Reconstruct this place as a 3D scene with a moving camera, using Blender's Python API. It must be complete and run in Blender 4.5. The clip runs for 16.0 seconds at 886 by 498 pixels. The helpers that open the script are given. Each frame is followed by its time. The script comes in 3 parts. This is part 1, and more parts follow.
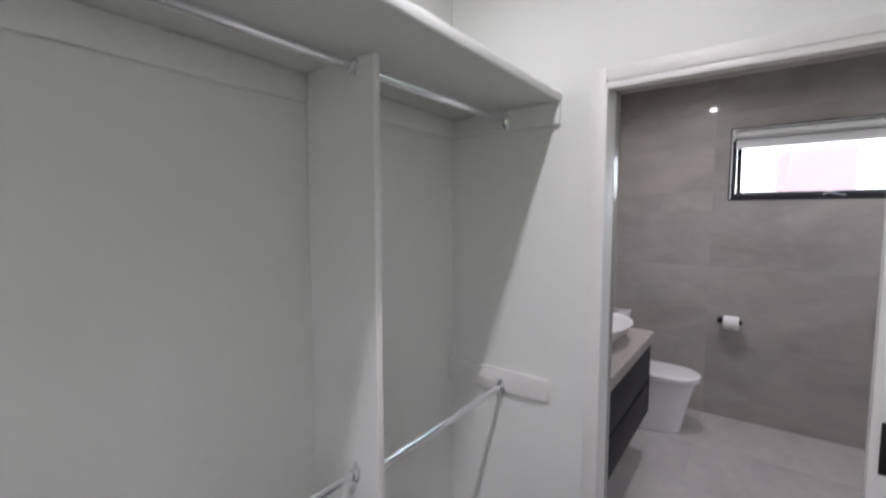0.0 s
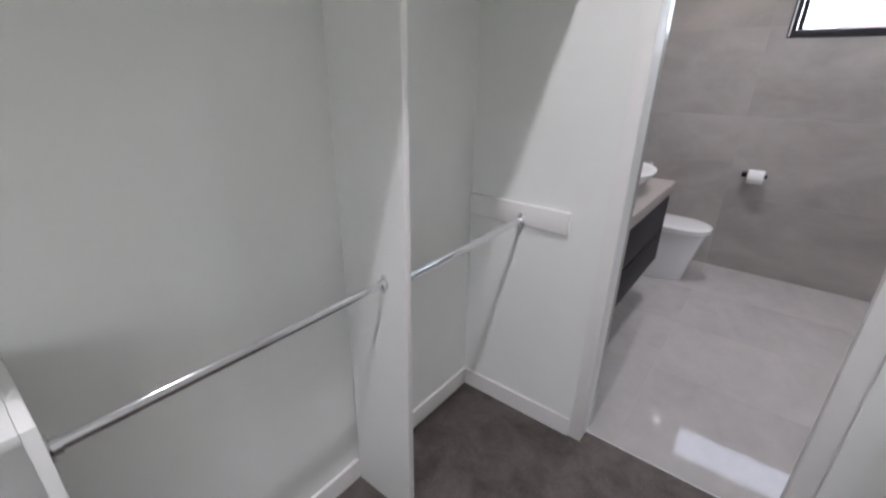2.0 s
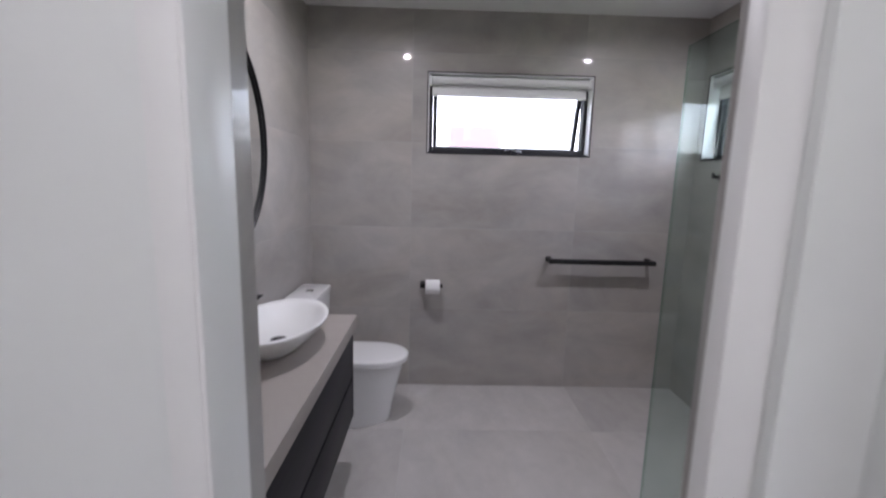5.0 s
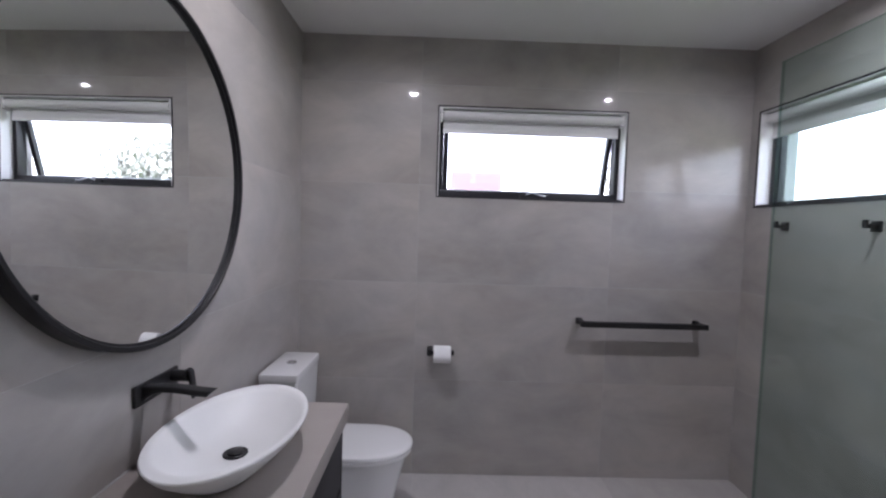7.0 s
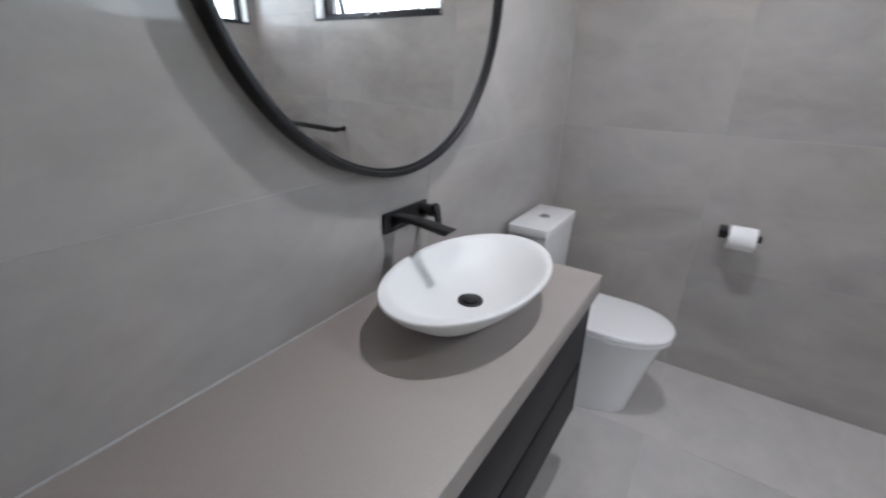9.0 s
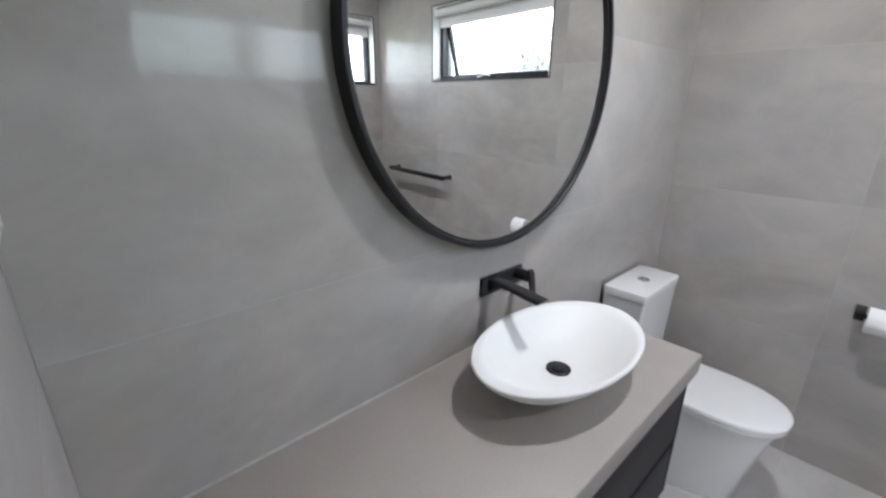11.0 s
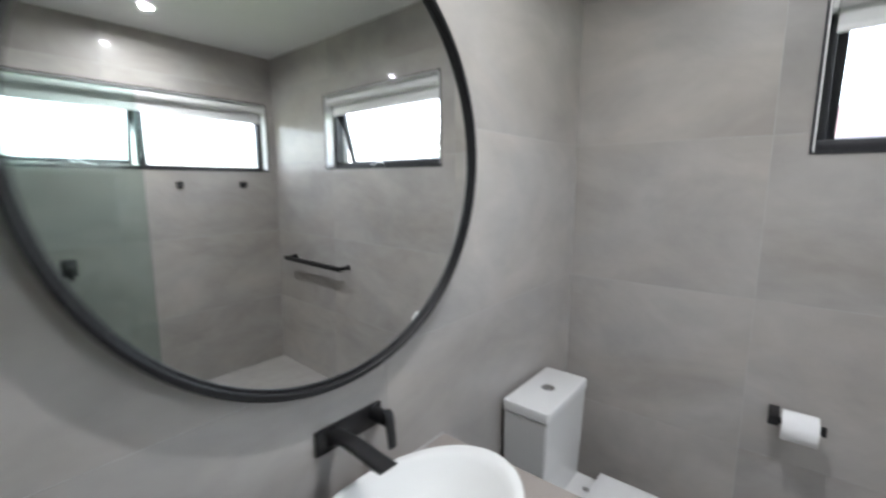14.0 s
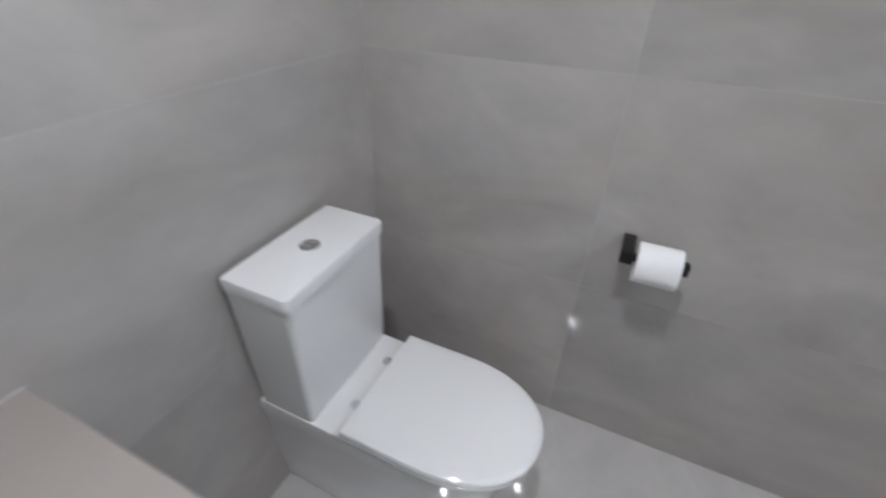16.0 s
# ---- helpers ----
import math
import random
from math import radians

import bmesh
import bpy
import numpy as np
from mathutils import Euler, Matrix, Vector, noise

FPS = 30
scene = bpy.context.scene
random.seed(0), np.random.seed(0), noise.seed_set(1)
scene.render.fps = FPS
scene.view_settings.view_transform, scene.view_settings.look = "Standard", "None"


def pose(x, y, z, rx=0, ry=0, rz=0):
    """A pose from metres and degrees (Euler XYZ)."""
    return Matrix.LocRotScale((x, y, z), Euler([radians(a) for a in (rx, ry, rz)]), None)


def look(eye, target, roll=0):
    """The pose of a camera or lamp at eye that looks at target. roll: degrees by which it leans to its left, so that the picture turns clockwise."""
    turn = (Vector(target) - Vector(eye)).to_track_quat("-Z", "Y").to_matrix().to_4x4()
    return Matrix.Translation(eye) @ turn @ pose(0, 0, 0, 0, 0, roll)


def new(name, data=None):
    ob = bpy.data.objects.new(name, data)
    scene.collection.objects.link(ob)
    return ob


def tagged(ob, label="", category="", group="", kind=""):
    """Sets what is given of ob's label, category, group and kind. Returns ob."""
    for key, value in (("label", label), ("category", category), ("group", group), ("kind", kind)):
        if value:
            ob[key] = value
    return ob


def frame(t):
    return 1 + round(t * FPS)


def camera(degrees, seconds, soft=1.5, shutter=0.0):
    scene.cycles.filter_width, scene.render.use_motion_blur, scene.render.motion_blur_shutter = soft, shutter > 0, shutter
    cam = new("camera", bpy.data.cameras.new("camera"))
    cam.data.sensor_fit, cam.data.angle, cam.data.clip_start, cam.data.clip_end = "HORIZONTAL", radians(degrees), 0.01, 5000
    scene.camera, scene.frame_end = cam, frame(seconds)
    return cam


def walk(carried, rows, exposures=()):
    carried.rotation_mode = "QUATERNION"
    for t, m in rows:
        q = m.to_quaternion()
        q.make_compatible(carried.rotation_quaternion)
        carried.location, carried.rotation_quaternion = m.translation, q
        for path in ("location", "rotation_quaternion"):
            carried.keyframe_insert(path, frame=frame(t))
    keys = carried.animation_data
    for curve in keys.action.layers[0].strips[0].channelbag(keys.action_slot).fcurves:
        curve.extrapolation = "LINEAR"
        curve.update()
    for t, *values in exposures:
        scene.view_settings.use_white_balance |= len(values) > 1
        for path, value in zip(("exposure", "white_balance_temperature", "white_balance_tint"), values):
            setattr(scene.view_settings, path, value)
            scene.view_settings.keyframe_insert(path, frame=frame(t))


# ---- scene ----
cam = camera(92.3, 16.0, soft=2.2, shutter=0.7)
PATH = [
    (0, (1.042, -0.065, 1.643), (-0.149, 1.535, 1.484), -0.0),
    (0.5, (1.03, -0.072, 1.618), (-0.157, 1.503, 1.285), 0.1),
    (1, (1.024, -0.078, 1.595), (-0.16, 1.46, 1.115), 0.3),
    (1.5, (0.999, -0.071, 1.558), (-0.166, 1.43, 0.934), 0.7),
    (2, (0.991, -0.077, 1.515), (-0.138, 1.38, 0.739), 1.0),
    (2.5, (1.011, -0.051, 1.482), (-0.012, 1.454, 0.651), 0.7),
    (3, (1.006, 0.089, 1.472), (0.283, 1.769, 0.663), 0.8),
    (3.5, (1.0, 0.256, 1.488), (0.568, 2.082, 0.795), 0.6),
    (4, (0.96, 0.493, 1.507), (0.785, 2.402, 0.935), 1.1),
    (4.5, (0.929, 0.691, 1.525), (0.909, 2.641, 1.082), 1.2),
    (4.7, (0.917, 0.775, 1.547), (0.952, 2.737, 1.161), 1.4),
    (6.8, (0.856, 1.33, 1.576), (0.893, 3.327, 1.469), 1.8),
    (7, (0.832, 1.364, 1.573), (0.87, 3.361, 1.47), 1.8),
    (7.5, (0.787, 1.466, 1.547), (0.678, 3.452, 1.332), 1.6),
    (8, (0.77, 1.587, 1.504), (0.388, 3.486, 1.005), 1.3),
    (8.5, (0.769, 1.675, 1.478), (0.034, 3.403, 0.789), 1.1),
    (8.7, (0.756, 1.7, 1.459), (-0.113, 3.333, 0.698), 1.0),
    (11, (0.793, 1.638, 1.593), (-0.587, 2.939, 0.956), 0.5),
    (11.5, (0.794, 1.632, 1.639), (-0.638, 2.971, 1.241), 0.5),
    (12, (0.812, 1.622, 1.665), (-0.642, 2.985, 1.507), 0.0),
    (12.5, (0.832, 1.624, 1.696), (-0.632, 2.987, 1.667), 0.0),
    (13, (0.826, 1.678, 1.692), (-0.623, 3.056, 1.653), 0.1),
    (13.5, (0.826, 1.793, 1.666), (-0.553, 3.237, 1.544), 0.3),
    (14, (0.791, 2.033, 1.658), (-0.453, 3.569, 1.355), 0.0),
    (14.5, (0.739, 2.243, 1.615), (-0.324, 3.87, 1.145), 0.4),
    (15, (0.721, 2.484, 1.556), (-0.189, 4.136, 0.889), 0.7),
    (15.5, (0.704, 2.712, 1.473), (-0.116, 4.286, 0.552), 1.5),
    (16, (0.756, 2.893, 1.435), (0.083, 4.399, 0.305), 1.5),
]
EXPOSURES = [(0.0, 3.44, 6300, 20), (2.0, 3.72, 6280, 20), (3.5, 3.74, 6250, 22), (4.5, 3.57, 6200, 22), (7.0, 3.38, 6010, 23), (8.5, 3.66, 6090, 16),
             (11.0, 4.03, 6110, 13), (12.5, 4.03, 6200, 11), (14.0, 3.88, 6200, 11), (15.5, 3.91, 6120, 13), (16.0, 3.93, 6120, 13)]
walk(cam, [(t, look(eye, target, roll)) for t, eye, target, roll in PATH], EXPOSURES)

# world: bright overcast sky outside the two windows
world = bpy.data.worlds.new("overcast_sky")
scene.world = world
world.use_nodes = True
sky = world.node_tree.nodes.new("ShaderNodeTexSky")
sky.sky_type = "NISHITA"
sky.sun_disc = False
sky.sun_elevation = radians(48)
sky.sun_rotation = radians(236)
sky.air_density, sky.dust_density = 1.0, 3.0
world.node_tree.nodes["Background"].inputs["Strength"].default_value = 0.15
pale = world.node_tree.nodes.new("ShaderNodeHueSaturation")
pale.inputs["Saturation"].default_value = 0.35
world.node_tree.links.new(sky.outputs[0], pale.inputs["Color"])
world.node_tree.links.new(pale.outputs[0], world.node_tree.nodes["Background"].inputs["Color"])
sun_data = bpy.data.lights.new("sun", "SUN")
sun_data.energy, sun_data.angle, sun_data.color = 1.5, radians(25), (1.0, 0.96, 0.9)
sun = new("sun", sun_data)
sun.matrix_world = look((-9, -6, 11), (0, 0, 0))

# key numbers of the plan, in metres
WEST, EAST, SOUTH, NORTH, HEIGHT = 0.0, 2.77, 1.572, 4.0, 2.715
CLOSET_N, CLOSET_S, CLOSET_E = 1.40, -1.6, 2.25
DOOR_L, DOOR_R, DOOR_H = 0.616, 1.356, 2.075
CARPET, THRESH = 0.03, 1.468
WIN_N = (0.835, 1.990, 1.766, 2.306)
WIN_E = (2.21, 3.93, 1.757, 2.317)
# unseen closet opening, added only to let in fill daylight
WIN_FILL = (1.62, 2.20, 1.05, 2.10)
GLASS_X, GLASS_Y, GLASS_Z = 1.94, 2.755, 2.143
DOWNLIGHTS = [(0.61, 2.91, 1.08), (2.28, 2.95, 0.95)]
CLOSET_LIGHTS = [(0.67, 0.45, 0.97), (0.67, -0.95, 0.72)]


def downlamp(x, y, watts, z=HEIGHT):
    data = bpy.data.lights.new("downlight_lamp", "AREA")
    data.shape, data.size, data.energy, data.spread = "DISK", 0.05, watts, radians(168)
    data.color = (1.0, 0.995, 0.985)
    lamp = new("downlight_lamp", data)
    lamp.matrix_world = look((x, y, z - 0.012), (x, y, 0))


for spec in DOWNLIGHTS + CLOSET_LIGHTS:
    downlamp(*spec)


# ---- materials ----
def material(name, colour, rough=0.5, metal=0.0, spec=0.5, vary=0.0, scale=6.0, fine=0.0, fine_scale=90.0, bump=0.0,
             bump_scale=200.0, rough_vary=0.0, island=0.0, stretch=(1, 1, 1), coat=0.0, other=None):
    """A procedural surface: colour varied by a coarse and a fine noise, roughness noise and relief."""
    m = bpy.data.materials.new(name)
    m.use_nodes = True
    nt = m.node_tree
    n, l = nt.nodes, nt.links
    b = n["Principled BSDF"]
    b.inputs["Base Color"].default_value = (*colour, 1)
    b.inputs["Roughness"].default_value = rough
    b.inputs["Metallic"].default_value = metal
    b.inputs["Specular IOR Level"].default_value = spec
    b.inputs["Coat Weight"].default_value = coat
    b.inputs["Coat Roughness"].default_value = 0.045
    co = n.new("ShaderNodeTexCoord")
    mp = n.new("ShaderNodeMapping")
    mp.inputs["Scale"].default_value = stretch
    l.new(co.outputs["Object"], mp.inputs["Vector"])
    vec = mp.outputs["Vector"]
    value = None
    if island:
        info = n.new("ShaderNodeObjectInfo")
        add = n.new("ShaderNodeVectorMath")
        add.operation = "MULTIPLY_ADD"
        comb = n.new("ShaderNodeCombineXYZ")
        for k in range(3):
            l.new(info.outputs["Random"], comb.inputs[k])
        l.new(comb.outputs[0], add.inputs[0])
        add.inputs[1].default_value = (37.0, 23.0, 51.0)
        l.new(vec, add.inputs[2])
        vec = add.outputs[0]

    def noise_node(sc, detail, dist=0.0):
        t = n.new("ShaderNodeTexNoise")
        t.inputs["Scale"].default_value = sc
        t.inputs["Detail"].default_value = detail
        t.inputs["Roughness"].default_value = 0.62
        t.inputs["Distortion"].default_value = dist
        l.new(vec, t.inputs["Vector"])
        return t.outputs["Fac"]

    def ramp(src, lo, hi, a=0.3, c=0.7):
        r = n.new("ShaderNodeMapRange")
        r.inputs["From Min"].default_value, r.inputs["From Max"].default_value = a, c
        r.inputs["To Min"].default_value, r.inputs["To Max"].default_value = lo, hi
        l.new(src, r.inputs["Value"])
        return r.outputs[0]

    if vary:
        value = ramp(noise_node(scale, 8, 0.5), 1 - vary, 1 + vary)
    if fine:
        f = ramp(noise_node(fine_scale, 5), 1 - fine, 1 + fine)
        if value is None:
            value = f
        else:
            mul = n.new("ShaderNodeMath")
            mul.operation = "MULTIPLY"
            l.new(value, mul.inputs[0])
            l.new(f, mul.inputs[1])
            value = mul.outputs[0]
    if island:
        i = ramp(info.outputs["Random"], 1 - island, 1 + island, 0, 1)
        mul = n.new("ShaderNodeMath")
        mul.operation = "MULTIPLY"
        l.new(value, mul.inputs[0])
        l.new(i, mul.inputs[1])
        value = mul.outputs[0]
    if value is not None:
        sc = n.new("ShaderNodeVectorMath")
        sc.operation = "SCALE"
        sc.inputs[0].default_value = colour
        if other:
            mx = n.new("ShaderNodeMix")
            mx.data_type = "VECTOR"
            l.new(ramp(noise_node(1.4, 6, 1.0), 0, 1, 0.35, 0.65), mx.inputs[0])
            mx.inputs[4].default_value, mx.inputs[5].default_value = colour, other
            l.new(mx.outputs[1], sc.inputs[0])
        l.new(value, sc.inputs["Scale"])
        l.new(sc.outputs[0], b.inputs["Base Color"])
    if rough_vary:
        l.new(ramp(noise_node(9.0, 4), rough - rough_vary, rough + rough_vary), b.inputs["Roughness"])
    if bump:
        bp = n.new("ShaderNodeBump")
        bp.inputs["Strength"].default_value = bump
        bp.inputs["Distance"].default_value = 0.002
        l.new(noise_node(bump_scale, 3), bp.inputs["Height"])
        l.new(bp.outputs[0], b.inputs["Normal"])
    return m


M_TILE = material("porcelain_tile", (0.385, 0.370, 0.356), 0.34, spec=0.25, vary=0.16, scale=1.8, fine=0.04, fine_scale=5.5, bump=0.02,
                  bump_scale=40, rough_vary=0.0, island=0.07, coat=0.46, stretch=(1, 1, 1.7), other=(0.404, 0.375, 0.347))
M_FLOOR = material("floor_tile", (0.45, 0.435, 0.425), 0.05, spec=0.62, vary=0.08, scale=2.4, fine=0.04, fine_scale=9, rough_vary=0.02,
                   island=0.07, stretch=(1.5, 1, 1), other=(0.455, 0.435, 0.415))
M_GROUT = material("grout", (0.47, 0.465, 0.46), 0.8, vary=0.1, scale=30)
M_PLASTER = material("painted_plaster", (0.79, 0.80, 0.775), 0.55, vary=0.02, scale=3, bump=0.06, bump_scale=350, rough_vary=0.08)
M_CEIL = material("ceiling_paint", (0.80, 0.80, 0.79), 0.7, vary=0.02, scale=2, bump=0.05, bump_scale=300)
M_SATIN = material("white_enamel_paint", (0.80, 0.79, 0.77), 0.40, vary=0.012, scale=5, bump=0.015, bump_scale=200, rough_vary=0.02)
M_MELAMINE = material("white_melamine", (0.79, 0.80, 0.78), 0.4, vary=0.015, scale=5, bump=0.02, bump_scale=250)
M_CARPET = material("brown_grey_carpet", (0.125, 0.108, 0.10), 0.95, spec=0.1, vary=0.30, scale=9, fine=0.35, fine_scale=320, bump=1.0,
                    bump_scale=420)
M_BLACK = material("matt_black_metal", (0.012, 0.012, 0.013), 0.40, spec=0.35, vary=0.15, scale=20, bump=0.02, bump_scale=300)
M_ALU = material("black_powdercoat", (0.022, 0.022, 0.026), 0.42, vary=0.12, scale=14, bump=0.03, bump_scale=500)
M_CHROME = material("chrome", (0.82, 0.83, 0.85), 0.09, metal=1.0, vary=0.03, scale=30, rough_vary=0.03)
M_CERAMIC = material("white_glazed_ceramic", (0.76, 0.76, 0.76), 0.07, vary=0.01, scale=4, coat=0.3)
M_BASIN = material("matt_white_solid_surface", (0.74, 0.74, 0.73), 0.44, vary=0.012, scale=5)
M_STONE = material("taupe_stone_top", (0.335, 0.300, 0.275), 0.50, vary=0.03, scale=5, fine=0.05, fine_scale=260, rough_vary=0.05)
M_CABINET = material("charcoal_woodgrain", (0.017, 0.016, 0.020), 0.55, spec=0.2, vary=0.25, scale=5, fine=0.2, fine_scale=40, bump=0.08,
                     bump_scale=90, stretch=(6, 0.35, 6))
M_PAPER = material("toilet_paper", (0.86, 0.86, 0.86), 0.9, spec=0.1, vary=0.02, scale=20, bump=0.5, bump_scale=160)
M_CARD = material("cardboard", (0.42, 0.33, 0.24), 0.9, vary=0.08, scale=40)
M_BLIND = material("white_blind_fabric", (0.76, 0.76, 0.76), 0.8, vary=0.02, scale=12, bump=0.25, bump_scale=900)
M_PLASTIC = material("white_plastic", (0.82, 0.82, 0.82), 0.3, vary=0.01, scale=10)
M_GREY = material("grey_plastic", (0.30, 0.31, 0.33), 0.35, vary=0.05, scale=20)
M_BRASS = material("brass_bulb_cap", (0.55, 0.38, 0.17), 0.3, metal=1.0, vary=0.1, scale=40)
M_MIRROR = material("silvered_mirror", (0.93, 0.94, 0.93), 0.004, metal=1.0)
M_SILVER = material("brushed_aluminium", (0.62, 0.62, 0.63), 0.3, metal=1.0, vary=0.05, scale=60)
M_REFLECTOR = material("dull_silvered_reflector", (0.30, 0.30, 0.30), 0.22, metal=1.0, vary=0.1, scale=30)
M_PINK = material("pink_render", (0.185, 0.118, 0.133), 0.9, vary=0.08, scale=1.5, fine=0.06, fine_scale=12)
M_GRASS = material("lawn", (0.08, 0.11, 0.05), 0.95, vary=0.3, scale=0.6, fine=0.3, fine_scale=8)
M_LEAF = material("leaves", (0.31, 0.32, 0.30), 0.7, vary=0.3, scale=3)
M_BARK = material("bark", (0.16, 0.12, 0.09), 0.95, vary=0.3, scale=8, bump=0.8, bump_scale=25)
M_FENCE = material("grey_fence_steel", (0.40, 0.40, 0.38), 0.6, vary=0.05, scale=4)
M_FILAMENT = material("filament", (0.13, 0.11, 0.09), 0.5, metal=1.0)


def glass(name, tint, rough=0.0, base=0.035):
    m = bpy.data.materials.new(name)
    m.use_nodes = True
    nt = m.node_tree
    nt.nodes.clear()
    out = nt.nodes.new("ShaderNodeOutputMaterial")
    tr = nt.nodes.new("ShaderNodeBsdfTransparent")
    tr.inputs["Color"].default_value = (*tint, 1)
    gl = nt.nodes.new("ShaderNodeBsdfGlossy")
    gl.inputs["Roughness"].default_value = rough
    lw = nt.nodes.new("ShaderNodeLayerWeight")
    lw.inputs["Blend"].default_value = 0.5
    pw = nt.nodes.new("ShaderNodeMath")
    pw.operation = "POWER"
    pw.inputs[1].default_value = 5.0
    nt.links.new(lw.outputs["Facing"], pw.inputs[0])
    fr = nt.nodes.new("ShaderNodeMath")
    fr.operation = "MULTIPLY_ADD"
    fr.inputs[1].default_value, fr.inputs[2].default_value = 0.94, base
    nt.links.new(pw.outputs[0], fr.inputs[0])
    mix = nt.nodes.new("ShaderNodeMixShader")
    nt.links.new(fr.outputs[0], mix.inputs[0])
    nt.links.new(tr.outputs[0], mix.inputs[1])
    nt.links.new(gl.outputs[0], mix.inputs[2])
    nt.links.new(mix.outputs[0], out.inputs["Surface"])
    return m


M_PANE = glass("window_glass", (0.95, 0.97, 0.97))
M_SCREEN = glass("green_tinted_safety_glass", (0.82, 0.89, 0.87))
M_EDGE = glass("glass_edge", (0.80, 0.88, 0.86))
M_BULB = glass("clear_bulb_glass", (0.95, 0.94, 0.92), 0.0, 0.07)


def glow(name, colour, strength):
    m = bpy.data.materials.new(name)
    m.use_nodes = True
    b = m.node_tree.nodes["Principled BSDF"]
    b.inputs["Base Color"].default_value = (0.8, 0.8, 0.8, 1)
    b.inputs["Emission Color"].default_value = (*colour, 1)
    b.inputs["Emission Strength"].default_value = strength
    return m


M_LED = glow("led_diffuser", (1.0, 0.985, 0.96), 3.0)


# ---- mesh helpers ----
def mesh_of(name, bm, mat, smooth=False):
    me = bpy.data.meshes.new(name)
    bmesh.ops.recalc_face_normals(bm, faces=bm.faces)
    bm.to_mesh(me)
    bm.free()
    if mat:
        me.materials.append(mat)
    if smooth:
        me.shade_smooth()
        me.set_sharp_from_angle(angle=radians(38))
    return me


def thing(name, label, category, at=(0, 0, 0), group=""):
    """An Empty at the base of a thing, which carries its parts."""
    ob = new(name)
    ob.location = at
    ob.empty_display_size = 0.05
    return tagged(ob, label, category, group)


def part(name, bm, mat, parent=None, label="", smooth=True):
    """Links a bmesh, made in world coordinates, as one mesh under its thing."""
    ob = new(name, mesh_of(name, bm, mat, smooth))
    if parent is not None:
        base, up = Vector((0, 0, 0)), parent
        while up is not None:
            base += up.location
            up = up.parent
        ob.parent = parent
        ob.location = -base
    if label:
        tagged(ob, label)
    return ob


def structure(name, bm, mat, label, category, smooth=False):
    return tagged(part(name, bm, mat, smooth=smooth), label, category, kind="structure")


def box(bm, lo, hi, bevel=0.0, seg=2):
    lo, hi = Vector(lo), Vector(hi)
    made = bmesh.ops.create_cube(bm, size=1.0, matrix=Matrix.LocRotScale((lo + hi) / 2, None, hi - lo))
    if bevel:
        edges = list({e for v in made["verts"] for e in v.link_edges})
        bmesh.ops.bevel(bm, geom=edges, offset=bevel, segments=seg, affect="EDGES", profile=0.5)
    return bm


def boxed(lo, hi, bevel=0.0, seg=2):
    return box(bmesh.new(), lo, hi, bevel, seg)


def rod(bm, a, b, r, seg=16, r2=None):
    a, b = Vector(a), Vector(b)
    q = (b - a).to_track_quat("Z", "Y")
    bmesh.ops.create_cone(bm, cap_ends=True, segments=seg, radius1=r, radius2=r if r2 is None else r2, depth=(b - a).length,
                          matrix=Matrix.LocRotScale((a + b) / 2, q, None))
    return bm


def loft(bm, rings, close_start=True, close_end=True):
    """Skins closed rings with equal counts of points."""
    rows = [[bm.verts.new(p) for p in ring] for ring in rings]
    k = len(rows[0])
    for a, b in zip(rows, rows[1:]):
        for i in range(k):
            bm.faces.new((a[i], a[(i + 1) % k], b[(i + 1) % k], b[i]))
    if close_start:
        bm.faces.new(rows[0][::-1])
    if close_end:
        bm.faces.new(rows[-1])
    return bm


def ellipse(cx, cy, z, a, b, seg=48, power=2.0):
    out = []
    for i in range(seg):
        t = 2 * math.pi * i / seg
        c, s = math.cos(t), math.sin(t)
        out.append((cx + a * math.copysign(abs(c) ** (2 / power), c), cy + b * math.copysign(abs(s) ** (2 / power), s), z))
    return out


def tube(bm, points, r, seg=8, closed=False):
    """A round bar swept along points."""
    pts = [Vector(p) for p in points]
    k = len(pts)
    rings = []
    for i, p in enumerate(pts):
        a = pts[(i - 1) % k] if (closed or i) else p
        b = pts[(i + 1) % k] if (closed or i < k - 1) else p
        d = (b - a).normalized()
        side = d.cross(Vector((0, 0, 1)))
        if side.length < 1e-3:
            side = d.cross(Vector((0, 1, 0)))
        side.normalize()
        up = side.cross(d)
        rings.append([p + r * (math.cos(2 * math.pi * j / seg) * side + math.sin(2 * math.pi * j / seg) * up) for j in range(seg)])
    if closed:
        loft(bm, rings + [rings[0]], False, False)
        bmesh.ops.remove_doubles(bm, verts=bm.verts, dist=1e-6)
    else:
        loft(bm, rings)
    return bm


def dshape(x0, x1, y, w, z, seg=20, straight=0.45, power=2.3):
    """A D outline: flat at x0, round at x1, half as wide as w."""
    xs = x0 + (x1 - x0) * straight
    out = [(x0, y - w, z)]
    for i in range(seg + 1):
        t = -math.pi / 2 + math.pi * i / seg
        c, s = math.cos(t), math.sin(t)
        out.append((xs + (x1 - xs) * abs(c) ** (2 / power), y + w * math.copysign(abs(s) ** (2 / power), s), z))
    out.append((x0, y + w, z))
    return out


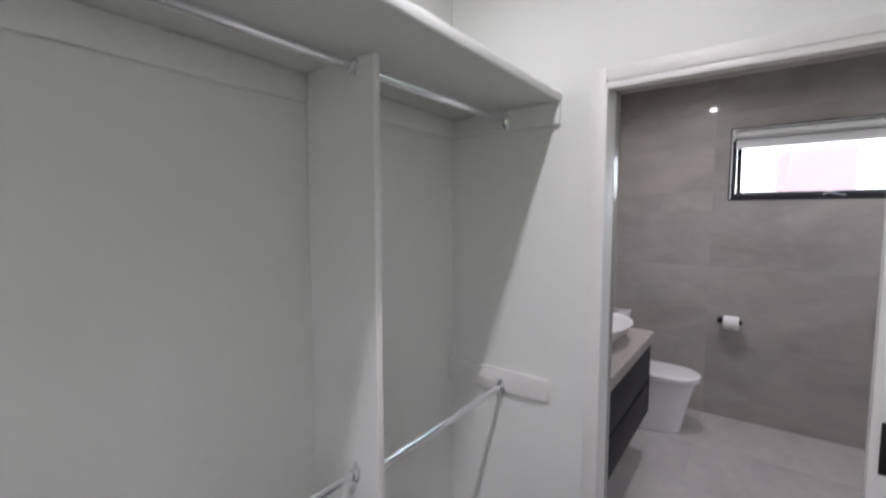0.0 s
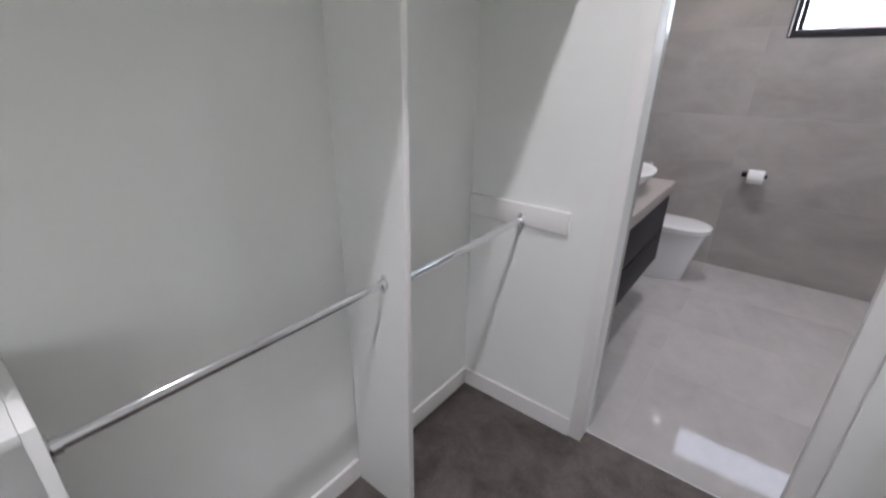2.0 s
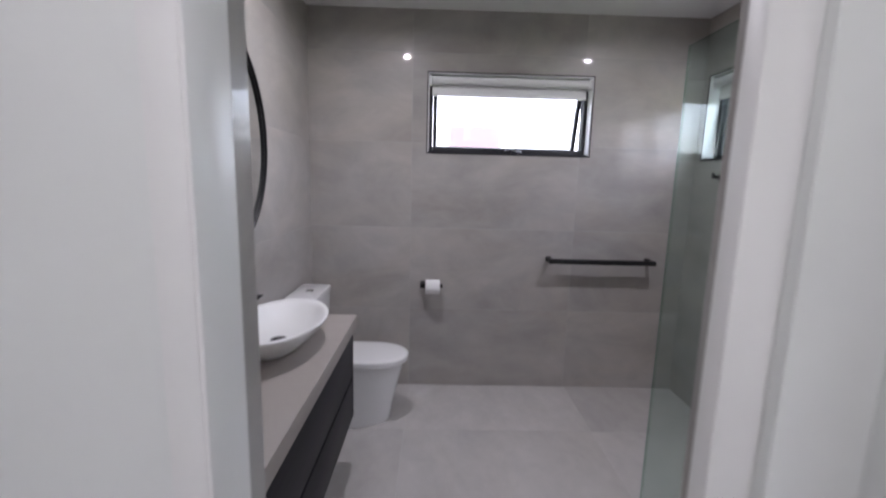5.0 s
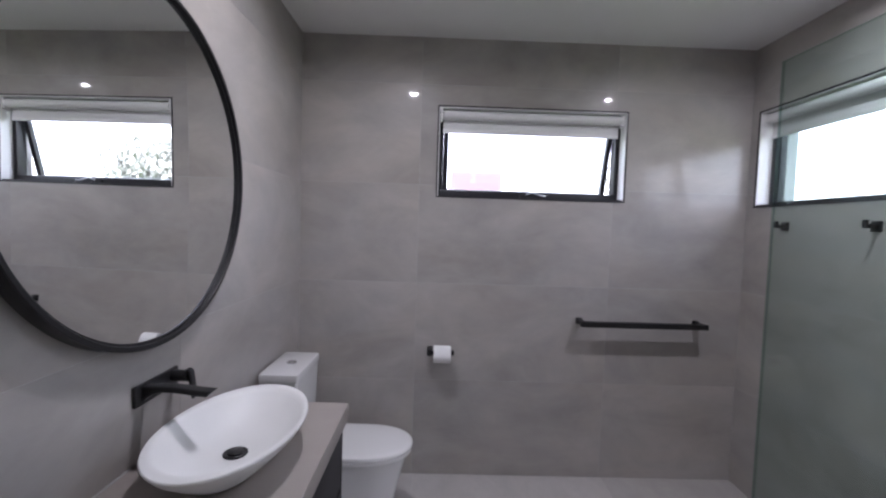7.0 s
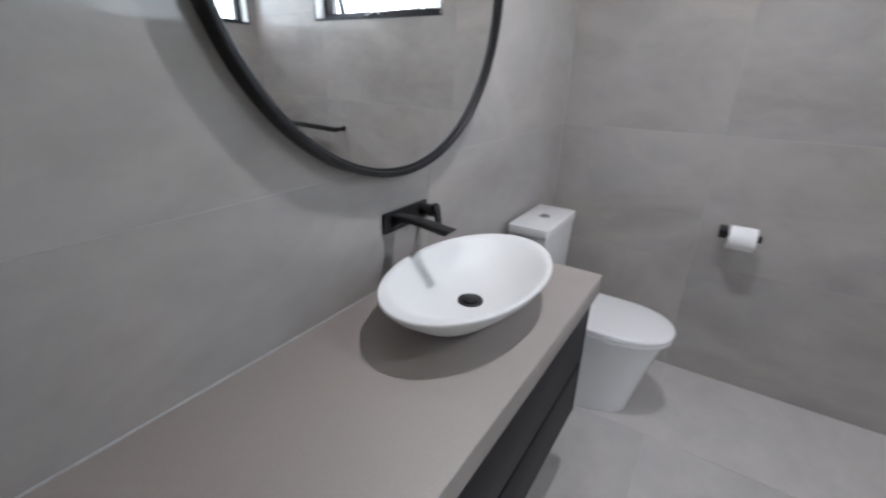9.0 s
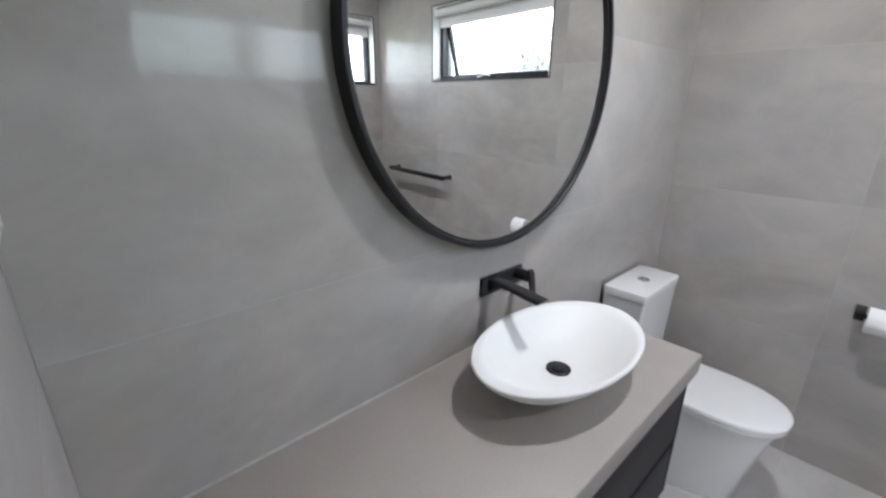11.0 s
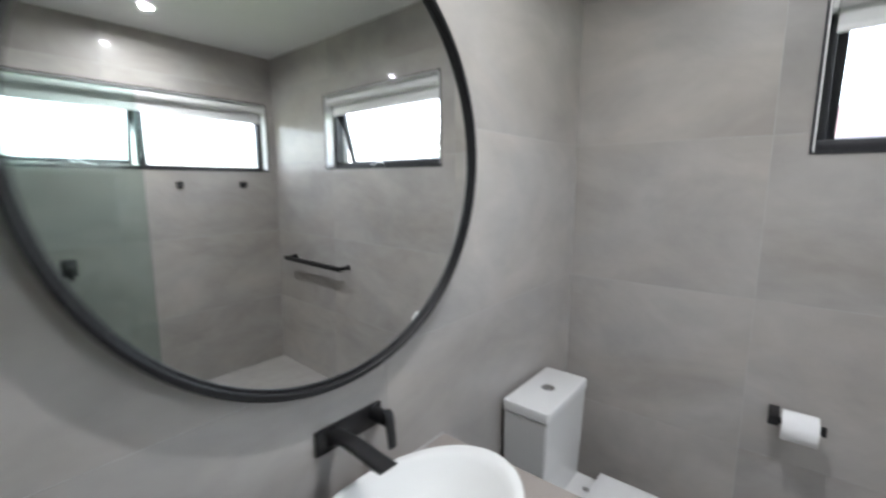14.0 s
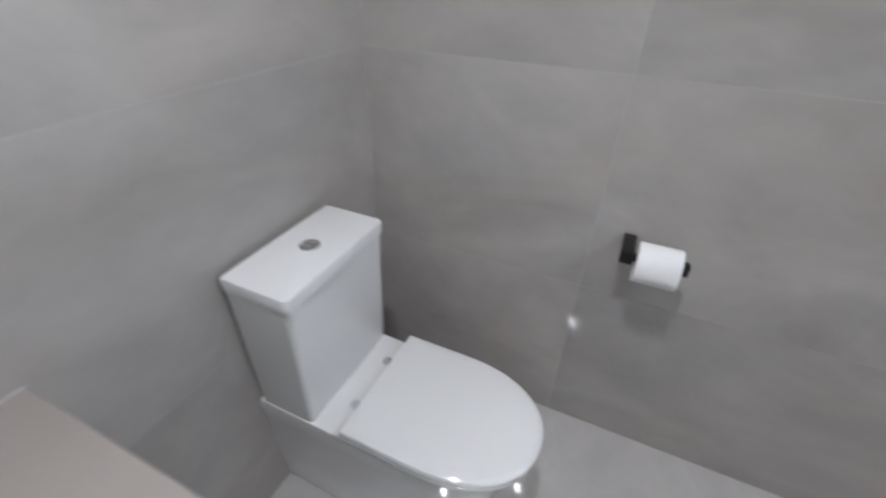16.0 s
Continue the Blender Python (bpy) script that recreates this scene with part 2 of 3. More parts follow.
def wall_panel(axis, pos, u0, u1, v0, v1, depth, holes=(), name_bm=None):
    """A wall slab with openings through it. axis x: at x = pos, u runs along y; axis y: at y = pos, u along x. depth may be negative."""
    bm = name_bm or bmesh.new()
    us = sorted({u0, u1, *[h for q in holes for h in q[:2] if u0 < h < u1]})
    vs = sorted({v0, v1, *[h for q in holes for h in q[2:] if v0 < h < v1]})

    def solid(i, j):
        if not (0 <= i < len(us) - 1 and 0 <= j < len(vs) - 1):
            return False
        u, v = (us[i] + us[i + 1]) / 2, (vs[j] + vs[j + 1]) / 2
        return not any(q[0] < u < q[1] and q[2] < v < q[3] for q in holes)

    cache = {}

    def vert(i, j, k):
        if (i, j, k) not in cache:
            d = pos + depth * k
            cache[i, j, k] = bm.verts.new((d, us[i], vs[j]) if axis == "x" else (us[i], d, vs[j]) if axis == "y" else (us[i], vs[j], d))
        return cache[i, j, k]

    for i in range(len(us) - 1):
        for j in range(len(vs) - 1):
            if not solid(i, j):
                continue
            for k in (0, 1):
                bm.faces.new([vert(i, j, k), vert(i + 1, j, k), vert(i + 1, j + 1, k), vert(i, j + 1, k)])
            for di, dj, e in ((-1, 0, ((i, j), (i, j + 1))), (1, 0, ((i + 1, j), (i + 1, j + 1))), (0, -1, ((i, j), (i + 1, j))),
                              (0, 1, ((i, j + 1), (i + 1, j + 1)))):
                if not solid(i + di, j + dj):
                    (a, b), (c, d) = e
                    bm.faces.new([vert(a, b, 0), vert(c, d, 0), vert(c, d, 1), vert(a, b, 1)])
    return bm


# ---- structure: bathroom shell ----
T = 0.0009  # how far the tile faces stand proud of the grout
wall_north = structure("wall_north", wall_panel("y", NORTH + T, -0.3, EAST + 0.3, -0.1, HEIGHT, 0.22, [WIN_N]), M_GROUT,
                       "grey porcelain-tiled bathroom wall around an awning window", "wall")
wall_west = structure("wall_west", wall_panel("x", WEST - T, SOUTH, NORTH + T, -0.1, HEIGHT, -0.2), M_GROUT,
                      "grey porcelain-tiled bathroom wall behind the vanity", "wall")
wall_east = structure("wall_east", wall_panel("x", EAST + T, SOUTH, NORTH + T, -0.1, HEIGHT, 0.22, [WIN_E]), M_GROUT,
                      "grey porcelain-tiled shower wall below a wide window", "wall")
# the door wall: closet face, cavity for the slider, bathroom face
wall_south = structure("wall_south", wall_panel("y", SOUTH - T, -0.2, EAST + 0.2, -0.1, HEIGHT, -0.066, [(DOOR_L, DOOR_R, -1, DOOR_H)]),
                       M_TILE, "grey porcelain-tiled bathroom wall beside the sliding door", "wall")
wall_closet_north = structure("wall_closet_north", wall_panel("y", CLOSET_N, -0.2, CLOSET_E + 0.2, -0.1, HEIGHT, 0.02,
                                                              [(DOOR_L, DOOR_R, -1, DOOR_H)]),
                              M_PLASTER, "white painted closet wall around the bathroom doorway", "wall")
bm = boxed((-0.2, CLOSET_N + 0.02, -0.1), (DOOR_L - 0.001, SOUTH - T - 0.066, HEIGHT))
box(bm, (DOOR_L - 0.001, CLOSET_N + 0.02, DOOR_H + 0.04), (CLOSET_E, SOUTH - T - 0.066, HEIGHT))
structure("wall_core", bm, M_PLASTER, "plain stud wall core between closet and bathroom", "wall")
floor = structure("floor", boxed((-0.2, THRESH, -0.12), (EAST + 0.2, NORTH + 0.2, -T)), M_GROUT,
                  "pale grey polished porcelain tile bathroom floor", "floor")
ceiling = structure("ceiling", boxed((-0.2, CLOSET_N + 0.02, HEIGHT), (EAST + 0.2, NORTH + 0.22, HEIGHT + 0.1)), M_CEIL,
                    "flat white painted bathroom ceiling", "ceiling")

# ---- structure: closet shell ----
structure("floor_carpet", boxed((-0.2, CLOSET_S - 0.2, -0.12), (CLOSET_E + 0.2, THRESH, CARPET)), M_CARPET,
          "dark brown-grey carpet on the closet floor", "floor")
structure("wall_closet_west", boxed((-0.2, CLOSET_S - 0.2, 0.0), (0.0, CLOSET_N, HEIGHT)), M_PLASTER,
          "white painted wall at the back of the closet", "wall")
structure("wall_closet_east", boxed((CLOSET_E, CLOSET_S - 0.2, 0.0), (CLOSET_E + 0.2, CLOSET_N, HEIGHT)), M_PLASTER,
          "white painted closet wall behind the shelving", "wall")
structure("wall_closet_south", wall_panel("y", CLOSET_S, 0.0, CLOSET_E, 0.0, HEIGHT, -0.2, [WIN_FILL]), M_PLASTER,
          "plain white closet wall with an added daylight opening", "wall")
structure("ceiling_closet", boxed((-0.2, CLOSET_S - 0.2, HEIGHT), (CLOSET_E + 0.2, CLOSET_N + 0.02, HEIGHT + 0.1)), M_CEIL,
          "flat white painted closet ceiling", "ceiling")
SK = CARPET + 0.092
structure("baseboard_west_1", boxed((0.0, 0.704, CARPET), (0.013, CLOSET_N, SK), 0.003), M_SATIN, "white painted skirting board", "skirting")
structure("baseboard_west_2", boxed((0.0, CLOSET_S, CARPET), (0.013, 0.682, SK), 0.003), M_SATIN, "white painted skirting board", "skirting")
structure("baseboard_north_1", boxed((0.013, CLOSET_N - 0.013, CARPET), (DOOR_L - 0.05, CLOSET_N, SK), 0.003), M_SATIN,
          "white painted skirting board", "skirting")
structure("trim_threshold", boxed((DOOR_L + 0.006, THRESH, -0.004), (1.291, THRESH + 0.008, CARPET), 0.002), M_SILVER,
          "thin metal edge strip between carpet and tile", "trim")

# door frame: jamb liner, split head and split pocket jamb
bm = boxed((DOOR_L - 0.045, CLOSET_N - 0.005, 0.0), (DOOR_L, CLOSET_N, DOOR_H + 0.045), 0.0015)
box(bm, (DOOR_L, CLOSET_N - 0.004, 0.0), (DOOR_L + 0.006, SOUTH - 0.068, DOOR_H), 0.001)
structure("trim_door_jamb", bm, M_SATIN, "white enamel door jamb", "door frame", True)
bm = boxed((DOOR_L + 0.0005, CLOSET_N - 0.005, DOOR_H + 0.001), (DOOR_R + 0.02, CLOSET_N - 0.0005, DOOR_H + 0.045), 0.0015)
structure("trim_door_head", bm, M_SATIN, "white enamel door head trim", "door frame", True)
bm = boxed((DOOR_L + 0.0065, CLOSET_N - 0.003, DOOR_H - 0.022), (DOOR_R - 0.0005, CLOSET_N + 0.021, DOOR_H), 0.002)
box(bm, (DOOR_L + 0.0065, CLOSET_N + 0.0215, DOOR_H - 0.004), (DOOR_R - 0.0005, SOUTH - 0.066, DOOR_H + 0.010))
structure("trim_door_soffit", bm, M_SATIN, "white enamel soffit over the sliding door", "door frame", True)

# ---- outside ----
structure("ground", boxed((-400, -400, -0.6), (400, 400, -0.45)), M_GRASS, "lawn and open ground outside the house", "ground")

# ---- sliding door in its wall pocket ----
slider = thing("sliding_door", "white painted sliding door pushed half into its wall pocket", "door", (1.60, 1.443, 0.012))
part("door_leaf", boxed((1.292, 1.424, CARPET + 0.006), (2.05, 1.462, DOOR_H - 0.006), 0.002), M_SATIN, slider)
for ya, yb in ((1.4215, 1.426), (1.460, 1.4645)):
    bm = boxed((1.313, ya, 0.990), (1.339, yb, 1.122), 0.001)
    pull = part("flush_pull", bm, M_BLACK, slider, "matt black recessed finger pull")
    rim = 0.0015 if ya < 1.44 else -0.0015
    y = ya if ya < 1.44 else yb
    bm = bmesh.new()
    for lo, hi in (((1.311, 0.988), (1.315, 1.124)), ((1.337, 0.988), (1.341, 1.124)), ((1.315, 0.988), (1.337, 0.992)), ((1.315, 1.120), (1.337, 1.124))):
        box(bm, (lo[0], min(y, y - rim), lo[1]), (hi[0], max(y, y - rim), hi[1]))
    part("pull_rim", bm, M_BLACK, pull)

# ---- closet fittings ----
shelf = thing("closet_shelf", "long white melamine shelf above the hanging rails", "shelf", (0.23, 0.0, 2.03))
part("shelf_board", boxed((0.0, CLOSET_S, 2.034), (0.468, CLOSET_N, 2.064), 0.004, 3), M_MELAMINE, shelf)
part("back_cleat", boxed((0.0, CLOSET_S, 1.955), (0.018, 0.6815, 2.033), 0.002), M_MELAMINE, shelf)
part("back_cleat", boxed((0.0, 0.703, 1.955), (0.018, CLOSET_N, 2.033), 0.002), M_MELAMINE, shelf)
part("end_cleat", boxed((0.018, CLOSET_N - 0.018, 1.957), (0.465, CLOSET_N, 2.033), 0.002), M_MELAMINE, shelf)
divider = thing("closet_divider", "white melamine upright panel between the hanging bays", "divider", (0.13, 0.692, 0.0))
part("panel", boxed((0.014, 0.682, CARPET), (0.2745, 0.702, 2.033)), M_MELAMINE, divider)
part("edge_band", boxed((0.2745, 0.6815, CARPET), (0.277, 0.7025, 2.033), 0.001), M_SATIN, divider, "bright white edge strip")
cleat = thing("wall_cleat", "white painted timber cleat carrying the lower rail", "batten", (0.23, 1.39, 0.944))
part("batten", boxed((0.0, CLOSET_N - 0.018, 0.950), (0.445, CLOSET_N, 1.036), 0.003), M_SATIN, cleat)


def hanging_rail(x, y0, y1, z, label):
    r = thing("clothes_rail", label, "clothes rail", (x, y0, z), "rails in the closet")
    bm = bmesh.new()
    rings = []
    for y in (y0 + 0.004, y1 - 0.004):
        rings.append([(px, y, pz) for px, pz, _ in ellipse(x, z, 0, 0.0095, 0.0135, 24)])
    loft(bm, rings)
    part("rail", bm, M_CHROME, r)
    for y, d in ((y0, 1), (y1, -1)):
        bm = bmesh.new()
        loft(bm, [[(px, y + d * k, pz) for px, pz, _ in ellipse(x, z, 0, a, b, 24)] for k, a, b in ((0, 0.0145, 0.030), (0.003, 0.0145, 0.030), (0.0045, 0.012, 0.026))])
        flange = part("end_socket", bm, M_CHROME, r, "chrome oval end socket")
        bm = bmesh.new()
        loft(bm, [[(px, y + d * k, pz) for px, pz, _ in ellipse(x, z, 0, 0.0135, 0.0175, 24)] for k in (0.0045, 0.018)])
        part("socket_cup", bm, M_CHROME, flange)
        for s in (-1, 1):
            part("screw", rod(bmesh.new(), (x, y + d * 0.0044, z + s * 0.0235), (x, y + d * 0.0062, z + s * 0.0235), 0.0035, 10), M_CHROME, flange)


hanging_rail(0.213, CLOSET_S, 0.682, 2.010, "chrome oval hanging rail below the long shelf")
hanging_rail(0.260, 0.702, CLOSET_N - 0.018, 1.992, "chrome oval hanging rail in the narrow bay, upper")
hanging_rail(0.193, -0.068, 0.682, 0.946, "chrome oval hanging rail at waist height")
hanging_rail(0.252, 0.702, CLOSET_N - 0.018, 0.970, "chrome oval hanging rail fixed to the wall cleat")

unit = thing("shelf_unit", "white melamine open shelving unit with empty shelves", "shelving", (1.9, 1.18, CARPET))
for x in (1.485, 2.23):
    part("side_panel", boxed((x, 0.96, CARPET), (x + 0.018, CLOSET_N - 0.0005, 2.20), 0.0015), M_MELAMINE, unit)
part("back_panel", boxed((1.5035, CLOSET_N - 0.010, CARPET), (2.2295, CLOSET_N - 0.0005, 2.20)), M_MELAMINE, unit)
for z in (0.10, 0.36, 0.635, 0.912, 1.19, 1.47, 1.75, 2.03):
    part("shelf", boxed((1.5035, 0.972, z), (2.2295, CLOSET_N - 0.0105, z + 0.020), 0.0015), M_MELAMINE, unit)
part("kick_board", boxed((1.5035, 1.00, CARPET), (2.2295, 1.016, 0.0995)), M_MELAMINE, unit)
low = thing("low_divider", "low white melamine upright holding the lower rail", "divider", (0.13, -0.05, CARPET))
part("panel", boxed((0.014, -0.087, CARPET), (0.268, -0.068, 1.045), 0.0015), M_MELAMINE, low)
part("top_board", boxed((0.0005, -0.70, 1.027), (0.268, -0.0875, 1.045), 0.0015), M_MELAMINE, low)


def downlight(x, y):
    d = thing("downlight", "round white recessed ceiling downlight, switched on", "light", (x, y, HEIGHT - 0.008), "ceiling downlights")
    bm = bmesh.new()
    loft(bm, [ellipse(x, y, z, r, r, 40) for z, r in ((HEIGHT - 0.0005, 0.052), (HEIGHT - 0.006, 0.050), (HEIGHT - 0.008, 0.046), (HEIGHT - 0.006, 0.040), (HEIGHT - 0.001, 0.0265))], False, False)
    part("bezel", bm, M_PLASTIC, d)
    part("diffuser", rod(bmesh.new(), (x, y, HEIGHT - 0.005), (x, y, HEIGHT - 0.001), 0.027, 40), M_LED, d, "glowing frosted diffuser")


for x, y, _ in DOWNLIGHTS + CLOSET_LIGHTS:
    downlight(x, y)


# ---- vanity ----
van = thing("vanity_cabinet", "wall-hung charcoal woodgrain vanity cabinet with handleless drawers", "vanity", (0.25, 2.28, 0.325))
part("carcass", boxed((0.0, SOUTH, 0.325), (0.470, 2.975, 0.805), 0.002), M_CABINET, van)
part("end_panel", boxed((0.0, 2.975, 0.322), (0.494, 2.993, 0.805), 0.0015), M_CABINET, van)
part("finger_recess", boxed((0.462, SOUTH + 0.002, 0.782), (0.474, 2.974, 0.805)), M_BLACK, van)
for za, zb in ((0.322, 0.534), (0.552, 0.782)):
    part("drawer_front", boxed((0.4705, SOUTH + 0.004, za), (0.493, 2.974, zb), 0.002), M_CABINET, van)
top = thing("stone_benchtop", "taupe grey stone benchtop on the vanity", "benchtop", (0.26, 2.3, 0.807))
part("slab", boxed((0.001, SOUTH + 0.001, 0.8065), (0.512, 3.010, 0.872), 0.0025), M_STONE, top)
part("sealant", boxed((0.0005, SOUTH + 0.002, 0.8712), (0.005, 3.008, 0.876), 0.001), M_GROUT, top)

# vessel basin: oval, with a broad lip and a thin foot
BX, BY, BA, BB = 0.270, 2.58, 0.19, 0.300
basin = thing("vessel_basin", "oval matt white vessel basin on the stone benchtop", "basin", (BX, BY, 0.872))
outer = [(0.8725, 0.42, 0.50), (0.878, 0.47, 0.54), (0.900, 0.60, 0.66), (0.930, 0.765, 0.80), (0.960, 0.915, 0.93), (0.978, 0.98, 0.985), (0.984, 1.0, 1.0),
         (0.988, 0.998, 0.998), (0.990, 0.985, 0.99)]
inner = [(0.9895, 0.95, 0.925), (0.987, 0.925, 0.875), (0.979, 0.895, 0.835), (0.958, 0.80, 0.735), (0.930, 0.66, 0.59), (0.910, 0.47, 0.41),
         (0.899, 0.27, 0.22), (0.895, 0.175, 0.11)]
bm = bmesh.new()
loft(bm, [ellipse(BX, BY, z, BA * a, BB * b, 72) for z, a, b in outer + inner])
part("bowl", bm, M_BASIN, basin)
bm = bmesh.new()
loft(bm, [ellipse(BX, BY, z, r, r, 32) for z, r in ((0.8955, 0.034), (0.8995, 0.034), (0.901, 0.031), (0.8995, 0.026))])
waste = part("waste", bm, M_BLACK, basin, "matt black pop-up waste")
bm = bmesh.new()
loft(bm, [ellipse(BX, BY, z, r, r, 32) for z, r in ((0.8995, 0.022), (0.904, 0.022), (0.9055, 0.019))])
part("plug", bm, M_BLACK, waste)

# wall mixer
mixer = thing("wall_mixer", "matt black wall-mounted basin mixer with a curved spout", "tap", (0.02, 2.64, 1.075))
part("backplate", boxed((0.0005, 2.541, 1.038), (0.011, 2.740, 1.097), 0.002), M_BLACK, mixer)
bm = bmesh.new()
rings = []
for i in range(17):
    f = i / 16
    flare = max(0.0, 1 - f / 0.30) ** 2
    top_z = 1.0905 + 0.0035 * math.sin(math.pi * min(1, 1.3 * f)) - 0.010 * f * f
    w, h = 0.0185 + 0.0025 * f, 0.0095 - 0.0015 * f + 0.012 * flare
    ring = []
    for k in range(28):
        a = 2 * math.pi * k / 28
        c, v = math.copysign(abs(math.cos(a)) ** 0.4, math.cos(a)), math.copysign(abs(math.sin(a)) ** 0.4, math.sin(a))
        ring.append((0.0105 + 0.188 * f + (0.009 * f * f * v), 2.586 + w * c, top_z - h + h * v))
    rings.append(ring)
loft(bm, rings)
part("spout", bm, M_BLACK, mixer, "flat black spout curving out from the plate")
part("cartridge", rod(bmesh.new(), (0.011, 2.714, 1.074), (0.058, 2.714, 1.074), 0.0185, 28), M_BLACK, mixer)
bm = bmesh.new()
rings = []
for x, z, w, h in ((0.056, 1.092, 0.008, 0.004), (0.058, 1.096, 0.012, 0.006), (0.063, 1.090, 0.0135, 0.0075), (0.068, 1.070, 0.0135, 0.006),
                   (0.073, 1.040, 0.0135, 0.0045), (0.077, 1.008, 0.013, 0.004), (0.0775, 1.004, 0.010, 0.003)):
    rings.append([(x + h * math.copysign(abs(math.cos(a)) ** 0.5, math.cos(a)), 2.714 + w * math.copysign(abs(math.sin(a)) ** 0.5, math.sin(a)), z)
                  for a in [2 * math.pi * k / 20 for k in range(20)]])
loft(bm, rings)
part("lever", bm, M_BLACK, mixer, "rounded black lever paddle")

# round mirror
MY, MZ, MR = 2.604, 1.719, 0.516
mirror = thing("round_mirror", "large round wall mirror in a thin black metal frame", "mirror", (0.0, MY, MZ))


def ring_x(bm, prof, seg=128):
    rings = []
    for i in range(seg + 1):
        a = 2 * math.pi * i / seg
        rings.append([(x, MY + r * math.cos(a), MZ + r * math.sin(a)) for r, x in prof])
    loft(bm, rings, False, False)
    bmesh.ops.remove_doubles(bm, verts=bm.verts, dist=1e-6)
    return bm


part("frame", ring_x(bmesh.new(), [(MR, 0.004), (MR, 0.042), (MR - 0.002, 0.044), (MR - 0.012, 0.044), (MR - 0.014, 0.042), (MR - 0.015, 0.034),
                                   (MR - 0.021, 0.0335), (MR - 0.022, 0.032), (MR - 0.022, 0.004)]), M_BLACK, mirror)
# the glass bows out by a few millimetres, as cheap round mirrors do
GR, BOW = MR - 0.0222, 26.0
bm = bmesh.new()
grid = [[bm.verts.new((0.0285 + (1 - (k / 24) ** 2) * GR * GR / (2 * BOW), MY + GR * k / 24 * math.cos(a), MZ + GR * k / 24 * math.sin(a)))
         for a in [2 * math.pi * i / 128 for i in range(128)]] for k in range(1, 25)]
back = [bm.verts.new((0.018, v.co.y, v.co.z)) for v in grid[-1]]
tip = bm.verts.new((0.0285 + GR * GR / (2 * BOW), MY, MZ))
for i in range(128):
    j = (i + 1) % 128
    bm.faces.new((tip, grid[0][i], grid[0][j]))
    for lo, hi in zip(grid, grid[1:] + [back]):
        bm.faces.new((lo[i], hi[i], hi[j], lo[j]))
bm.faces.new(back)
part("mirror_glass", bm, M_MIRROR, mirror, "silvered mirror glass")

# wire cage pendant
PX, PY, PZ, PS, PH = 0.230, 1.812, 1.748, 0.80, 0.95
pend = thing("pendant_light", "black wire cage pendant lamp with a clear globe bulb, off", "light", (PX, PY, PZ))


def hoop(z, r, bar=0.0019):
    return tube(bmesh.new(), [(PX + r * math.cos(2 * math.pi * i / 40), PY + r * math.sin(2 * math.pi * i / 40), z) for i in range(40)], bar, 8, True)


for dz, r in ((0.0, 0.075), (0.055, 0.102), (0.115, 0.074), (0.150, 0.037), (0.212, 0.037)):
    part("cage_hoop", hoop(PZ + PH * dz, PS * r), M_BLACK, pend)
for k in range(6):
    a = 2 * math.pi * (k + 0.25) / 6
    prof = [(0.0, 0.075), (0.055, 0.102), (0.115, 0.074), (0.150, 0.037), (0.212, 0.037), (0.227, 0.036), (0.236, 0.031), (0.2385, 0.024), (0.234, 0.015), (0.228, 0.011)]
    part("cage_wire", tube(bmesh.new(), [(PX + PS * r * math.cos(a), PY + PS * r * math.sin(a), PZ + PH * dz) for dz, r in prof], 0.0019, 8), M_BLACK, pend)
    for dz, r in ((0.055, 0.102), (0.150, 0.037), (0.212, 0.037)):
        bm = bmesh.new()
        bmesh.ops.create_icosphere(bm, subdivisions=2, radius=0.0033, matrix=Matrix.Translation((PX + PS * r * math.cos(a), PY + PS * r * math.sin(a), PZ + PH * dz)))
        part("weld_bead", bm, M_BLACK, pend)
bm = bmesh.new()
loft(bm, [ellipse(PX, PY, PZ + PH * dz, PS * r, PS * r, 32) for dz, r in ((0.147, 0.021), (0.149, 0.0225), (0.222, 0.0225), (0.232, 0.018), (0.236, 0.008), (0.252, 0.007))])
part("lamp_holder", bm, M_BLACK, pend, "matt black cylinder lamp holder")
part("cable", rod(bmesh.new(), (PX, PY, PZ + PH * 0.248), (PX, PY, HEIGHT - 0.022), 0.0028, 10), M_BLACK, pend)
bm = bmesh.new()
loft(bm, [ellipse(PX, PY, z, r, r, 40) for z, r in ((HEIGHT, 0.05), (HEIGHT - 0.02, 0.05), (HEIGHT - 0.024, 0.046))])
part("ceiling_rose", bm, M_BLACK, pend)
bm = bmesh.new()
prof = [(0.148, 0.013), (0.140, 0.0135), (0.128, 0.016), (0.118, 0.024), (0.105, 0.036), (0.088, 0.044), (0.070, 0.0465), (0.052, 0.043), (0.038, 0.033), (0.029, 0.018), (0.0265, 0.004)]
loft(bm, [ellipse(PX, PY, PZ + PH * dz, PS * r, PS * r, 40) for dz, r in prof], True, True)
bulb = part("bulb", bm, M_BULB, pend, "clear glass globe bulb")
bm = bmesh.new()
loft(bm, [ellipse(PX, PY, PZ + PH * dz, PS * r, PS * r, 24) for dz, r in ((0.128, 0.0125), (0.147, 0.0128))])
part("bulb_cap", bm, M_BRASS, bulb)
bm = bmesh.new()
rod(bm, (PX, PY, PZ + 0.066), (PX, PY, PZ + 0.122), 0.0022, 8)
zig = []
for i in range(13):
    a = 2 * math.pi * i / 12
    zig.append((PX + 0.011 * math.cos(a), PY + 0.011 * math.sin(a), PZ + (0.060 if i % 2 else 0.100)))
tube(bm, zig, 0.0006, 6)
part("filament", bm, M_FILAMENT, bulb)

